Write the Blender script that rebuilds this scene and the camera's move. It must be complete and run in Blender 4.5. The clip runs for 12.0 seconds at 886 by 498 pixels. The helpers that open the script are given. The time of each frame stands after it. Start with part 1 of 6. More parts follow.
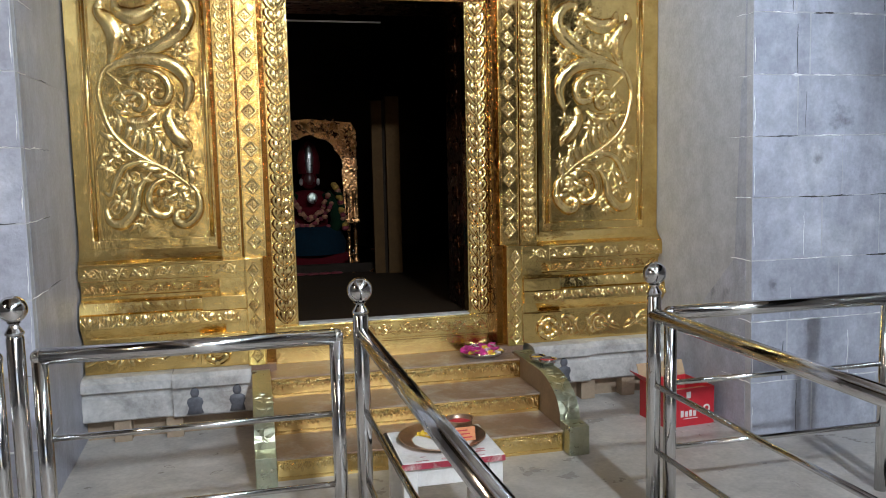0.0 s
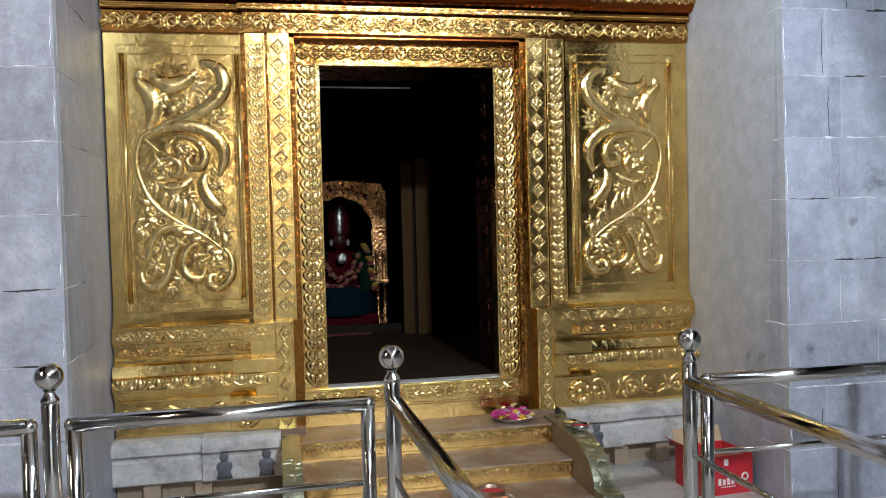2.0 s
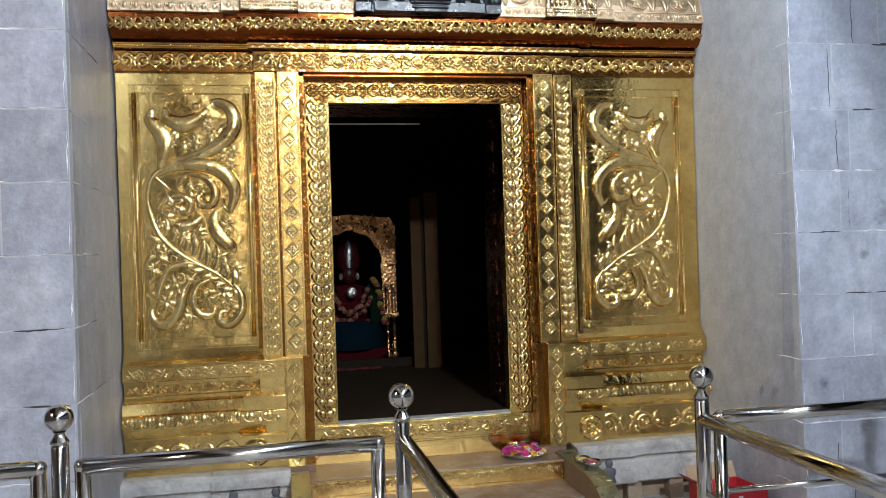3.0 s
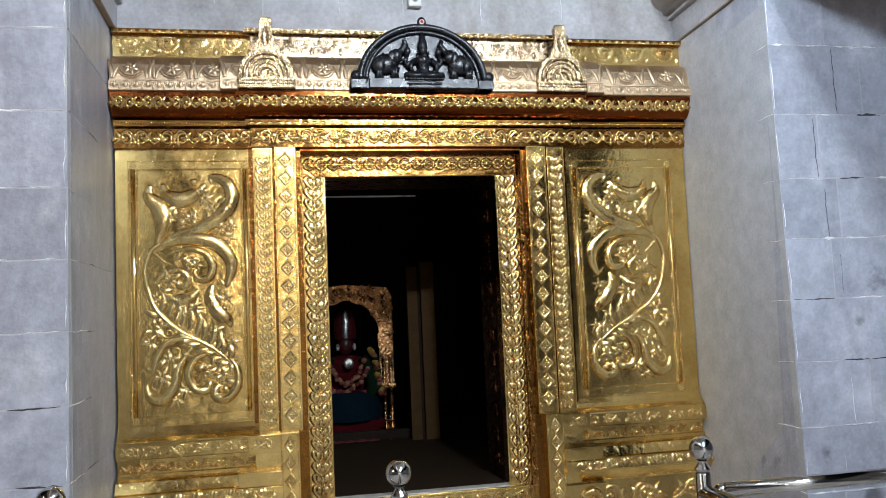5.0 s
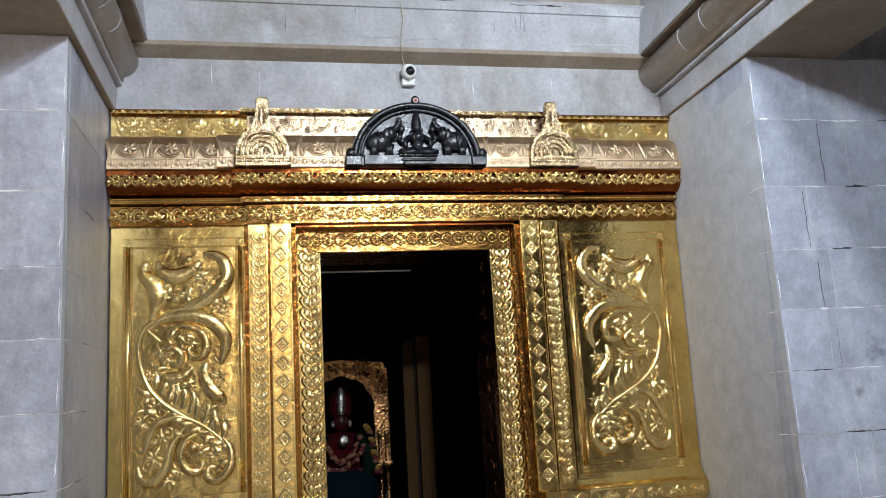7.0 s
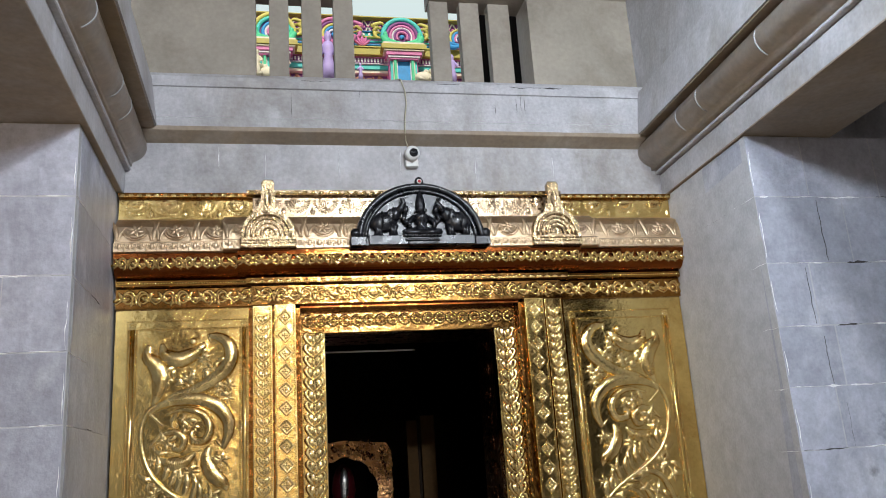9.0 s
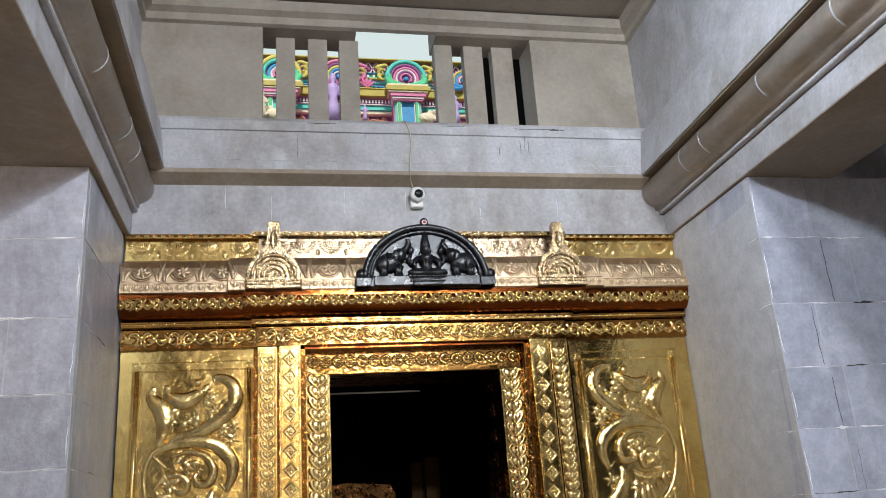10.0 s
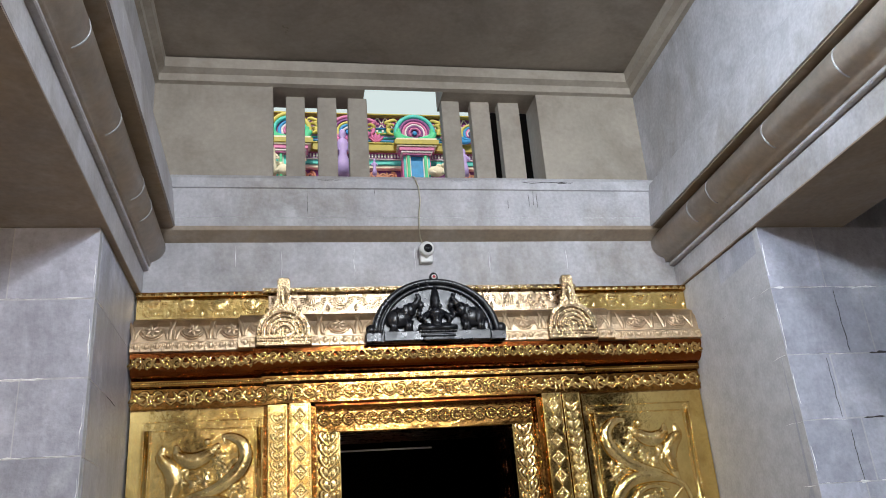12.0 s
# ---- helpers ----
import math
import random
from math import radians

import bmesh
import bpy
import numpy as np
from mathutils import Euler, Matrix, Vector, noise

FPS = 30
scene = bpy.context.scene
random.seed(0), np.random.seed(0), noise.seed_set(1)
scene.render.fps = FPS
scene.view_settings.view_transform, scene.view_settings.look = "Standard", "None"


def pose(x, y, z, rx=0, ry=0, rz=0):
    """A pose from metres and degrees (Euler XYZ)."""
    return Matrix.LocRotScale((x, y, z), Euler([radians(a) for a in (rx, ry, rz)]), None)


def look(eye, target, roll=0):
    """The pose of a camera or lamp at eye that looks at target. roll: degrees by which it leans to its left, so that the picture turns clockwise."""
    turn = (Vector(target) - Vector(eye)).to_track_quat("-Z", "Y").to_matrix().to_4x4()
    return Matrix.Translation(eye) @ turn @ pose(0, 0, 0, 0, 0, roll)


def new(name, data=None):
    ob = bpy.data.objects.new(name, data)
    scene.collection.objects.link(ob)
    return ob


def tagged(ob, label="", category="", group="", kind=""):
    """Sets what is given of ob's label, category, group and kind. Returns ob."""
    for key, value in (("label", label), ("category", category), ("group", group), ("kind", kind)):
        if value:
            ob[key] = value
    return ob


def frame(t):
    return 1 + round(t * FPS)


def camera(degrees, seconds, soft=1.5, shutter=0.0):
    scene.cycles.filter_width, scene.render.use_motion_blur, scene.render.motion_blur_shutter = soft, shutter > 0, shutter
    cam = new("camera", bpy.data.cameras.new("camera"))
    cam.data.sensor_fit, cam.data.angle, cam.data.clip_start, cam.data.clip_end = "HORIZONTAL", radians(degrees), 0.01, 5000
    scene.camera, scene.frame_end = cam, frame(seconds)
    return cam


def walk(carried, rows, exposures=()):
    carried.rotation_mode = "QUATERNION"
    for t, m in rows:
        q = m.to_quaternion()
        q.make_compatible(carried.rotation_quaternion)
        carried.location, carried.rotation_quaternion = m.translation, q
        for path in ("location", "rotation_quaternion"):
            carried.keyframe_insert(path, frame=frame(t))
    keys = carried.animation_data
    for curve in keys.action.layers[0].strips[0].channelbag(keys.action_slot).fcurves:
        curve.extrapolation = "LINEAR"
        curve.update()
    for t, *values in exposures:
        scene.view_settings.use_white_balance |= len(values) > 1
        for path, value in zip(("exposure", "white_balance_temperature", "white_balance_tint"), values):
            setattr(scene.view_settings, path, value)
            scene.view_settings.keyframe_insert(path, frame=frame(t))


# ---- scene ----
cam = camera(57.2, 12.0, soft=0.95)
PATH = [
    (0, (-0.849, -5.317, 1.533), (-0.393, -3.382, 1.318), -1.2),
    (0.5, (-0.858, -5.318, 1.55), (-0.416, -3.376, 1.368), -1.2),
    (1, (-0.863, -5.316, 1.563), (-0.44, -3.366, 1.427), -1.3),
    (1.5, (-0.864, -5.316, 1.574), (-0.457, -3.36, 1.47), -1.4),
    (2, (-0.866, -5.31, 1.576), (-0.47, -3.351, 1.5), -1.4),
    (2.5, (-0.867, -5.309, 1.594), (-0.484, -3.346, 1.552), -1.6),
    (3, (-0.864, -5.313, 1.608), (-0.489, -3.349, 1.607), -1.8),
    (5, (-0.861, -5.334, 1.639), (-0.474, -3.378, 1.8), -2.5),
    (5.5, (-0.856, -5.335, 1.645), (-0.463, -3.383, 1.843), -2.7),
    (6, (-0.851, -5.338, 1.644), (-0.456, -3.393, 1.885), -2.8),
    (6.5, (-0.855, -5.338, 1.643), (-0.457, -3.4, 1.935), -3.0),
    (7, (-0.859, -5.337, 1.651), (-0.457, -3.406, 1.988), -3.2),
    (9, (-0.876, -5.353, 1.682), (-0.476, -3.462, 2.197), -3.8),
    (9.5, (-0.887, -5.359, 1.688), (-0.489, -3.48, 2.248), -3.8),
    (10, (-0.89, -5.364, 1.694), (-0.497, -3.499, 2.3), -3.9),
    (10.5, (-0.882, -5.369, 1.696), (-0.498, -3.514, 2.338), -4.1),
    (11, (-0.886, -5.368, 1.706), (-0.507, -3.524, 2.382), -4.3),
    (11.5, (-0.879, -5.373, 1.707), (-0.508, -3.539, 2.412), -4.4),
    (12, (-0.884, -5.372, 1.713), (-0.516, -3.546, 2.439), -4.5),
]
walk(cam, [(t, look(eye, target, roll)) for t, eye, target, roll in PATH],
     exposures=((0.0, -0.10, 6350, 12), (2.5, -0.15, 6350, 12), (5.5, -0.21, 6400, 12), (9.5, -0.44, 6800, 15), (12.0, -0.47, 6850, 16)))


# ---- world and lights ----
world = bpy.data.worlds.new("world")
scene.world = world
world.use_nodes = True
wn = world.node_tree
sky = wn.nodes.new("ShaderNodeTexSky")
sky.sky_type, sky.sun_disc = "NISHITA", False
sky.sun_elevation, sky.sun_rotation = radians(48), radians(200)
wn.nodes["Background"].inputs[1].default_value = 0.15
wn.links.new(sky.outputs[0], wn.nodes["Background"].inputs[0])

sun = new("sun", bpy.data.lights.new("sun", "SUN"))
sun.data.energy, sun.data.angle, sun.data.color = 4.2, radians(0.6), (1.0, 0.95, 0.88)
sun.matrix_world = look((0, -6, 14), (0, 6, 2))


def area_lamp(name, eye, target, sx, sy, watts, colour):
    lamp = new(name, bpy.data.lights.new(name, "AREA"))
    lamp.data.shape, lamp.data.size, lamp.data.size_y = "RECTANGLE", sx, sy
    lamp.data.energy, lamp.data.color = watts, colour
    lamp.matrix_world = look(eye, target)
    return lamp


# flood lamp under the hall ceiling, warm hall lamp, and added fill in the aisle and high at both sides
area_lamp("flood_light", (0.75, -9.0, 5.24), (0.0, 0.0, 1.6), 0.36, 0.28, 600, (0.79, 0.91, 1.0))
# unseen warm lamp added in the aisle to tint the shaded stone
area_lamp("tube_light", (-4.3, -4.2, 3.1), (1.5, -1.0, 1.6), 0.15, 1.2, 42, (1.0, 0.78, 0.54))
area_lamp("hall_lamp", (-0.95, -9.2, 3.15), (0.0, 0.0, 2.4), 0.5, 0.12, 26, (1.0, 0.83, 0.62))
# unseen lamps at the solid side walls, added to brighten beams and left pier
left_fill = area_lamp("clerestory_light", (1.70, -4.6, 4.95), (-1.85, -1.0, 2.4), 2.2, 0.5, 105, (0.74, 0.87, 1.0))
left_fill.data.spread = radians(110)
right_fill = area_lamp("clerestory_light", (-1.70, -4.2, 4.95), (1.9, -2.0, 3.9), 2.2, 0.6, 150, (0.70, 0.86, 1.0))
right_fill.data.spread = radians(80)


# ---- materials ----
def material(name, colour, rough=0.6, metal=0.0, vary=0.12, scale=6.0, bump=0.15, fine=60.0, fine_bump=0.1, tint=None,
             tint_amount=0.0, tint_scale=1.5, per_object=0.0, rough_vary=0.1, hammer=0.0, hammer_scale=50.0, smudges=(), pale=0.0, streak=1.0):
    """Base colour with two scales of variation, an optional stain colour and fine relief."""
    m = bpy.data.materials.new(name)
    m.use_nodes = True
    nt = m.node_tree
    N, L = nt.nodes, nt.links
    p = N["Principled BSDF"]
    co = N.new("ShaderNodeTexCoord")
    geo = N.new("ShaderNodeNewGeometry")
    n1 = N.new("ShaderNodeTexNoise")
    n1.inputs["Scale"].default_value, n1.inputs["Detail"].default_value, n1.inputs["Roughness"].default_value = scale, 6, 0.62
    n2 = N.new("ShaderNodeTexNoise")
    n2.inputs["Scale"].default_value, n2.inputs["Detail"].default_value = fine, 4
    L.new(geo.outputs["Position"], n1.inputs["Vector"])
    L.new(geo.outputs["Position"], n2.inputs["Vector"])
    r = N.new("ShaderNodeMapRange")
    r.inputs["From Min"].default_value, r.inputs["From Max"].default_value = 0.3, 0.7
    r.inputs["To Min"].default_value, r.inputs["To Max"].default_value = 1 - vary, 1 + vary
    L.new(n1.outputs["Fac"], r.inputs["Value"])
    r2 = N.new("ShaderNodeMapRange")
    r2.inputs["From Min"].default_value, r2.inputs["From Max"].default_value = 0.3, 0.7
    r2.inputs["To Min"].default_value, r2.inputs["To Max"].default_value = 1 - vary * 0.5, 1 + vary * 0.5
    L.new(n2.outputs["Fac"], r2.inputs["Value"])
    mul = N.new("ShaderNodeMath")
    mul.operation = "MULTIPLY"
    L.new(r.outputs[0], mul.inputs[0])
    L.new(r2.outputs[0], mul.inputs[1])
    last = mul.outputs[0]
    if per_object:
        oi = N.new("ShaderNodeObjectInfo")
        r3 = N.new("ShaderNodeMapRange")
        r3.inputs["To Min"].default_value, r3.inputs["To Max"].default_value = 1 - per_object, 1 + per_object
        L.new(oi.outputs["Random"], r3.inputs["Value"])
        m3 = N.new("ShaderNodeMath")
        m3.operation = "MULTIPLY"
        L.new(last, m3.inputs[0])
        L.new(r3.outputs[0], m3.inputs[1])
        last = m3.outputs[0]
    base = N.new("ShaderNodeMix")
    base.data_type = "RGBA"
    base.inputs["A"].default_value = (*colour, 1)
    base.inputs["B"].default_value = (*(tint or colour), 1)
    n3 = N.new("ShaderNodeTexNoise")
    n3.inputs["Scale"].default_value, n3.inputs["Detail"].default_value, n3.inputs["Roughness"].default_value = tint_scale, 12, 0.68
    n3.inputs["Distortion"].default_value = 0.4
    squash = N.new("ShaderNodeVectorMath")
    squash.operation = "MULTIPLY"
    squash.inputs[1].default_value = (1.0, 1.0, streak)
    L.new(geo.outputs["Position"], squash.inputs[0])
    L.new(squash.outputs[0], n3.inputs["Vector"])
    r4 = N.new("ShaderNodeMapRange")
    r4.inputs["From Min"].default_value, r4.inputs["From Max"].default_value = 0.47, 0.66
    r4.inputs["To Max"].default_value = tint_amount
    L.new(n3.outputs["Fac"], r4.inputs["Value"])
    L.new(r4.outputs[0], base.inputs["Factor"])
    tone = base.outputs["Result"]
    if pale:
        n4 = N.new("ShaderNodeTexNoise")
        n4.inputs["Scale"].default_value, n4.inputs["Detail"].default_value, n4.inputs["Distortion"].default_value = 3.1, 9, 0.6
        L.new(geo.outputs["Position"], n4.inputs["Vector"])
        r5 = N.new("ShaderNodeMapRange")
        r5.inputs["From Min"].default_value, r5.inputs["From Max"].default_value, r5.inputs["To Max"].default_value = 0.56, 0.74, pale
        L.new(n4.outputs["Fac"], r5.inputs["Value"])
        mx = N.new("ShaderNodeMix")
        mx.data_type = "RGBA"
        mx.inputs["B"].default_value = (0.66, 0.67, 0.70, 1)
        L.new(r5.outputs[0], mx.inputs["Factor"])
        L.new(tone, mx.inputs["A"])
        tone = mx.outputs["Result"]
    for (sx_, sy_, sz_), size in smudges:
        dist = N.new("ShaderNodeVectorMath")
        dist.operation = "DISTANCE"
        dist.inputs[1].default_value = (sx_, sy_, sz_)
        L.new(geo.outputs["Position"], dist.inputs[0])
        add = N.new("ShaderNodeMath")
        add.operation = "MULTIPLY_ADD"
        add.inputs[1].default_value = size * 5.0
        L.new(n1.outputs["Fac"], add.inputs[0])
        L.new(dist.outputs["Value"], add.inputs[2])
        mr = N.new("ShaderNodeMapRange")
        mr.inputs["From Min"].default_value, mr.inputs["From Max"].default_value = size * 2.4, size * 3.6
        mr.inputs["To Min"].default_value, mr.inputs["To Max"].default_value = 0.6, 0.0
        L.new(add.outputs[0], mr.inputs["Value"])
        mx = N.new("ShaderNodeMix")
        mx.data_type = "RGBA"
        mx.inputs["B"].default_value = (0.09, 0.09, 0.10, 1)
        L.new(mr.outputs[0], mx.inputs["Factor"])
        L.new(tone, mx.inputs["A"])
        tone = mx.outputs["Result"]
    vm = N.new("ShaderNodeVectorMath")
    vm.operation = "SCALE"
    L.new(tone, vm.inputs[0])
    L.new(last, vm.inputs["Scale"])
    L.new(vm.outputs[0], p.inputs["Base Color"])
    p.inputs["Metallic"].default_value = metal
    rr = N.new("ShaderNodeMapRange")
    rr.inputs["From Min"].default_value, rr.inputs["From Max"].default_value = 0.3, 0.7
    rr.inputs["To Min"].default_value, rr.inputs["To Max"].default_value = max(0.02, rough - rough_vary), min(1, rough + rough_vary)
    L.new(n1.outputs["Fac"], rr.inputs["Value"])
    L.new(rr.outputs[0], p.inputs["Roughness"])
    b1 = N.new("ShaderNodeBump")
    b1.inputs["Strength"].default_value, b1.inputs["Distance"].default_value = bump, 0.02
    L.new(n1.outputs["Fac"], b1.inputs["Height"])
    b2 = N.new("ShaderNodeBump")
    b2.inputs["Strength"].default_value, b2.inputs["Distance"].default_value = fine_bump, 0.003
    L.new(n2.outputs["Fac"], b2.inputs["Height"])
    L.new(b1.outputs[0], b2.inputs["Normal"])
    out = b2.outputs[0]
    if hammer:
        vo = N.new("ShaderNodeTexVoronoi")
        vo.feature = "SMOOTH_F1"
        vo.inputs["Scale"].default_value = hammer_scale
        L.new(geo.outputs["Position"], vo.inputs["Vector"])
        b3 = N.new("ShaderNodeBump")
        b3.inputs["Strength"].default_value, b3.inputs["Distance"].default_value = hammer, 0.008
        L.new(vo.outputs["Distance"], b3.inputs["Height"])
        L.new(out, b3.inputs["Normal"])
        out = b3.outputs[0]
    L.new(out, p.inputs["Normal"])
    return m


GOLD = material("gold_sheet", (0.84, 0.60, 0.225), 0.105, 1.0, 0.12, 6, 0.45, 55, 0.16, (0.50, 0.31, 0.09), 0.55, 3.0, hammer=0.12, hammer_scale=17)
# next two golds: red-brown reflections and recess shade are put into the colour
GOLD_SHADE_BROWN = material("gold_shade_brown", (0.30, 0.135, 0.03), 0.09, 1.0, 0.15, 14, 0.25, 60, 0.2, (0.22, 0.07, 0.018), 0.5, 4.0, hammer=0.22, hammer_scale=40)
GOLD_SHADE_RED = material("gold_shade_red", (0.23, 0.062, 0.014), 0.08, 1.0, 0.15, 9, 0.2, 60, 0.12, (0.13, 0.03, 0.008), 0.5, 4.0, hammer=0.08, hammer_scale=30)
GOLD_ROUGH = material("gold_chased", (0.48, 0.35, 0.20), 0.22, 1.0, 0.2, 16, 0.3, 80, 0.4, (0.26, 0.16, 0.08), 0.6, 6.0, hammer=0.4, hammer_scale=95)
GOLD_EAVE = material("gold_eave", (0.66, 0.49, 0.32), 0.42, 1.0, 0.12, 12, 0.2, 70, 0.3, (0.46, 0.31, 0.18), 0.5, 4.0, hammer=0.10, hammer_scale=70)
GOLD_PALE = material("gold_pale", (0.36, 0.265, 0.17), 0.24, 1.0, 0.12, 12, 0.2, 70, 0.3, (0.33, 0.21, 0.12), 0.5, 4.0, hammer=0.12, hammer_scale=70)
GOLD_CHASED = material("gold_relief", (0.90, 0.68, 0.30), 0.12, 1.0, 0.15, 14, 0.3, 70, 0.25, (0.50, 0.27, 0.06), 0.5, 5.0, hammer=0.22, hammer_scale=62)
# GOLD_LINTEL ground and GOLD_BRIGHT relief: recess shade and toned-down glare put into colour
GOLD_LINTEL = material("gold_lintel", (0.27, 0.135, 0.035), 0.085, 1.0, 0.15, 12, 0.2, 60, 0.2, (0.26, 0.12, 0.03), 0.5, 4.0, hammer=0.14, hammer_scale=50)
GOLD_BRIGHT = material("gold_bright", (0.62, 0.41, 0.15), 0.12, 1.0, 0.15, 14, 0.25, 70, 0.25, (0.40, 0.20, 0.05), 0.5, 5.0, hammer=0.15, hammer_scale=70)
# nearly black red-brown metal of the door reveal
DARK_METAL = material("dark_metal", (0.10, 0.04, 0.02), 0.3, 1.0, 0.2, 14, 0.3, 60, 0.4, hammer=0.6, hammer_scale=40)
BRASS_WORN = material("worn_brass", (0.46, 0.46, 0.33), 0.34, 0.9, 0.15, 12, 0.3, 50, 0.3, (0.30, 0.36, 0.28), 0.6, 4.0)
COPPER_TREAD = material("worn_copper", (0.27, 0.165, 0.11), 0.45, 0.25, 0.2, 5, 0.15, 50, 0.2, (0.40, 0.35, 0.30), 0.8, 5.0)
STONE = material("grey_stone", (0.365, 0.375, 0.435), 0.5, 0.0, 0.17, 9.0, 0.45, 55, 0.8, (0.24, 0.24, 0.28), 0.8, 2.2, per_object=0.10, pale=0.4, streak=0.35,
                 smudges=(((2.50, -1.21, 1.73), 0.075), ((2.36, -1.21, 1.50), 0.035), ((1.96, -0.96, 0.72), 0.040), ((1.96, -0.80, 0.70), 0.030), ((2.1, -1.21, 0.78), 0.03)))
STONE_PLAIN = material("grey_granite", (0.42, 0.41, 0.425), 0.5, 0.0, 0.16, 5.0, 0.2, 40, 0.4, (0.26, 0.23, 0.20), 0.75, 1.5, pale=0.4, streak=0.5)
STONE_BEAM = material("beam_granite", (0.35, 0.305, 0.25), 0.55, 0.0, 0.14, 2.5, 0.18, 30, 0.3, (0.22, 0.18, 0.14), 0.65, 1.6)
# soffits, cove and roll: warm bounced shade is put into the stone colour
STONE_SHADED = material("shaded_granite", (0.27, 0.205, 0.145), 0.6, 0.0, 0.2, 2.5, 0.18, 30, 0.3, (0.36, 0.31, 0.26), 0.6, 2.2)
STONE_ROLL = material("roll_granite", (0.44, 0.375, 0.315), 0.42, 0.0, 0.2, 5.0, 0.35, 30, 0.3, (0.52, 0.51, 0.50), 0.7, 3.0)
STONE_ROUGH = material("pale_plinth", (0.50, 0.475, 0.45), 0.7, 0.0, 0.2, 7, 0.4, 40, 0.4, (0.20, 0.18, 0.165), 0.8, 4.0)
SANDSTONE = material("brown_stone", (0.34, 0.25, 0.17), 0.75, 0.0, 0.15, 8, 0.3, 50, 0.3)
MORTAR = material("pale_mortar", (0.44, 0.44, 0.46), 0.8, 0.0, 0.15, 9, 0.2, 60, 0.2)
FLOOR = material("stone_floor", (0.47, 0.435, 0.40), 0.40, 0.0, 0.2, 3.5, 0.12, 45, 0.2, (0.22, 0.195, 0.175), 0.5, 2.6, rough_vary=0.18)
# FLOOR_DARK and DARK_WALL carry the dimness of unlit rooms in their colour
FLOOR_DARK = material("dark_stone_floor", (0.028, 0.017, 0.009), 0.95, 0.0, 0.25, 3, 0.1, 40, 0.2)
CEILING = material("ceiling_stone", (0.30, 0.255, 0.21), 0.36, 0.0, 0.16, 2.0, 0.12, 26, 0.25, (0.16, 0.13, 0.105), 0.7, 1.4)
DARK_WALL = material("dim_stone", (0.020, 0.014, 0.010), 0.95, 0.0, 0.2, 3, 0.2, 40, 0.2)
STEEL = material("polished_steel", (0.66, 0.65, 0.64), 0.13, 1.0, 0.04, 5, 0.02, 90, 0.04, rough_vary=0.05)
BLACK_STONE = material("black_granite", (0.007, 0.0075, 0.010), 0.30, 0.0, 0.25, 12, 0.2, 60, 0.3, (0.018, 0.02, 0.026), 0.6, 9.0)


# ---- mesh helpers ----
def smooth(bm, on=True):
    for f in bm.faces:
        f.smooth = on


def mesh_of(name, bm, mat, soft=False):
    me = bpy.data.meshes.new(name)
    bmesh.ops.recalc_face_normals(bm, faces=bm.faces[:])
    if soft:
        smooth(bm)
    bm.to_mesh(me)
    bm.free()
    me.materials.append(mat)
    return me


def part(name, bm, mat, parent=None, label="", soft=False):
    ob = new(name, mesh_of(name, bm, mat, soft))
    if parent is not None:
        ob.parent = parent
    if label:
        ob["label"] = label
    return ob


def part_mesh(name, me, m, parent, label=""):
    ob = new(name, me)
    ob.parent = parent
    ob.matrix_basis = m
    if label:
        ob["label"] = label
    return ob


def base(name, label, category, at=(0, 0, 0), group="", kind=""):
    return tagged(put(new(name), at), label, category, group, kind)


def put(ob, at):
    ob.location = at
    return ob


def box(x0, x1, y0, y1, z0, z1, bevel=0.0, bm=None):
    own = bmesh.new()
    vs = [own.verts.new((x, y, z)) for z in (z0, z1) for x, y in ((x0, y0), (x1, y0), (x1, y1), (x0, y1))]
    for idx in ((3, 2, 1, 0), (4, 5, 6, 7), (0, 1, 5, 4), (1, 2, 6, 5), (2, 3, 7, 6), (3, 0, 4, 7)):
        own.faces.new([vs[i] for i in idx])
    if bevel:
        bmesh.ops.bevel(own, geom=own.edges[:], offset=bevel, segments=2, affect="EDGES", profile=0.6)
    return merge(bm, own)


def merge(bm, own, m=None):
    """Adds own to bm (or gives own back where there is none)."""
    if m is not None:
        own.transform(m)
    if bm is None:
        return own
    me = bpy.data.meshes.new("tmp")
    own.to_mesh(me)
    own.free()
    bm.from_mesh(me)
    bpy.data.meshes.remove(me)
    return bm


def prism(points, axis, a, b, bm=None):
    """A closed outline of (u, v) pushed from a to b along an axis: x takes (y, z), y takes (x, z), z takes (x, y)."""
    own = bmesh.new()
    def at(u, v, w):
        return (w, u, v) if axis == "x" else (u, w, v) if axis == "y" else (u, v, w)
    lo = [own.verts.new(at(u, v, a)) for u, v in points]
    hi = [own.verts.new(at(u, v, b)) for u, v in points]
    n = len(points)
    for i in range(n):
        own.faces.new((lo[i], lo[(i + 1) % n], hi[(i + 1) % n], hi[i]))
    own.faces.new(lo[::-1])
    own.faces.new(hi)
    return merge(bm, own)


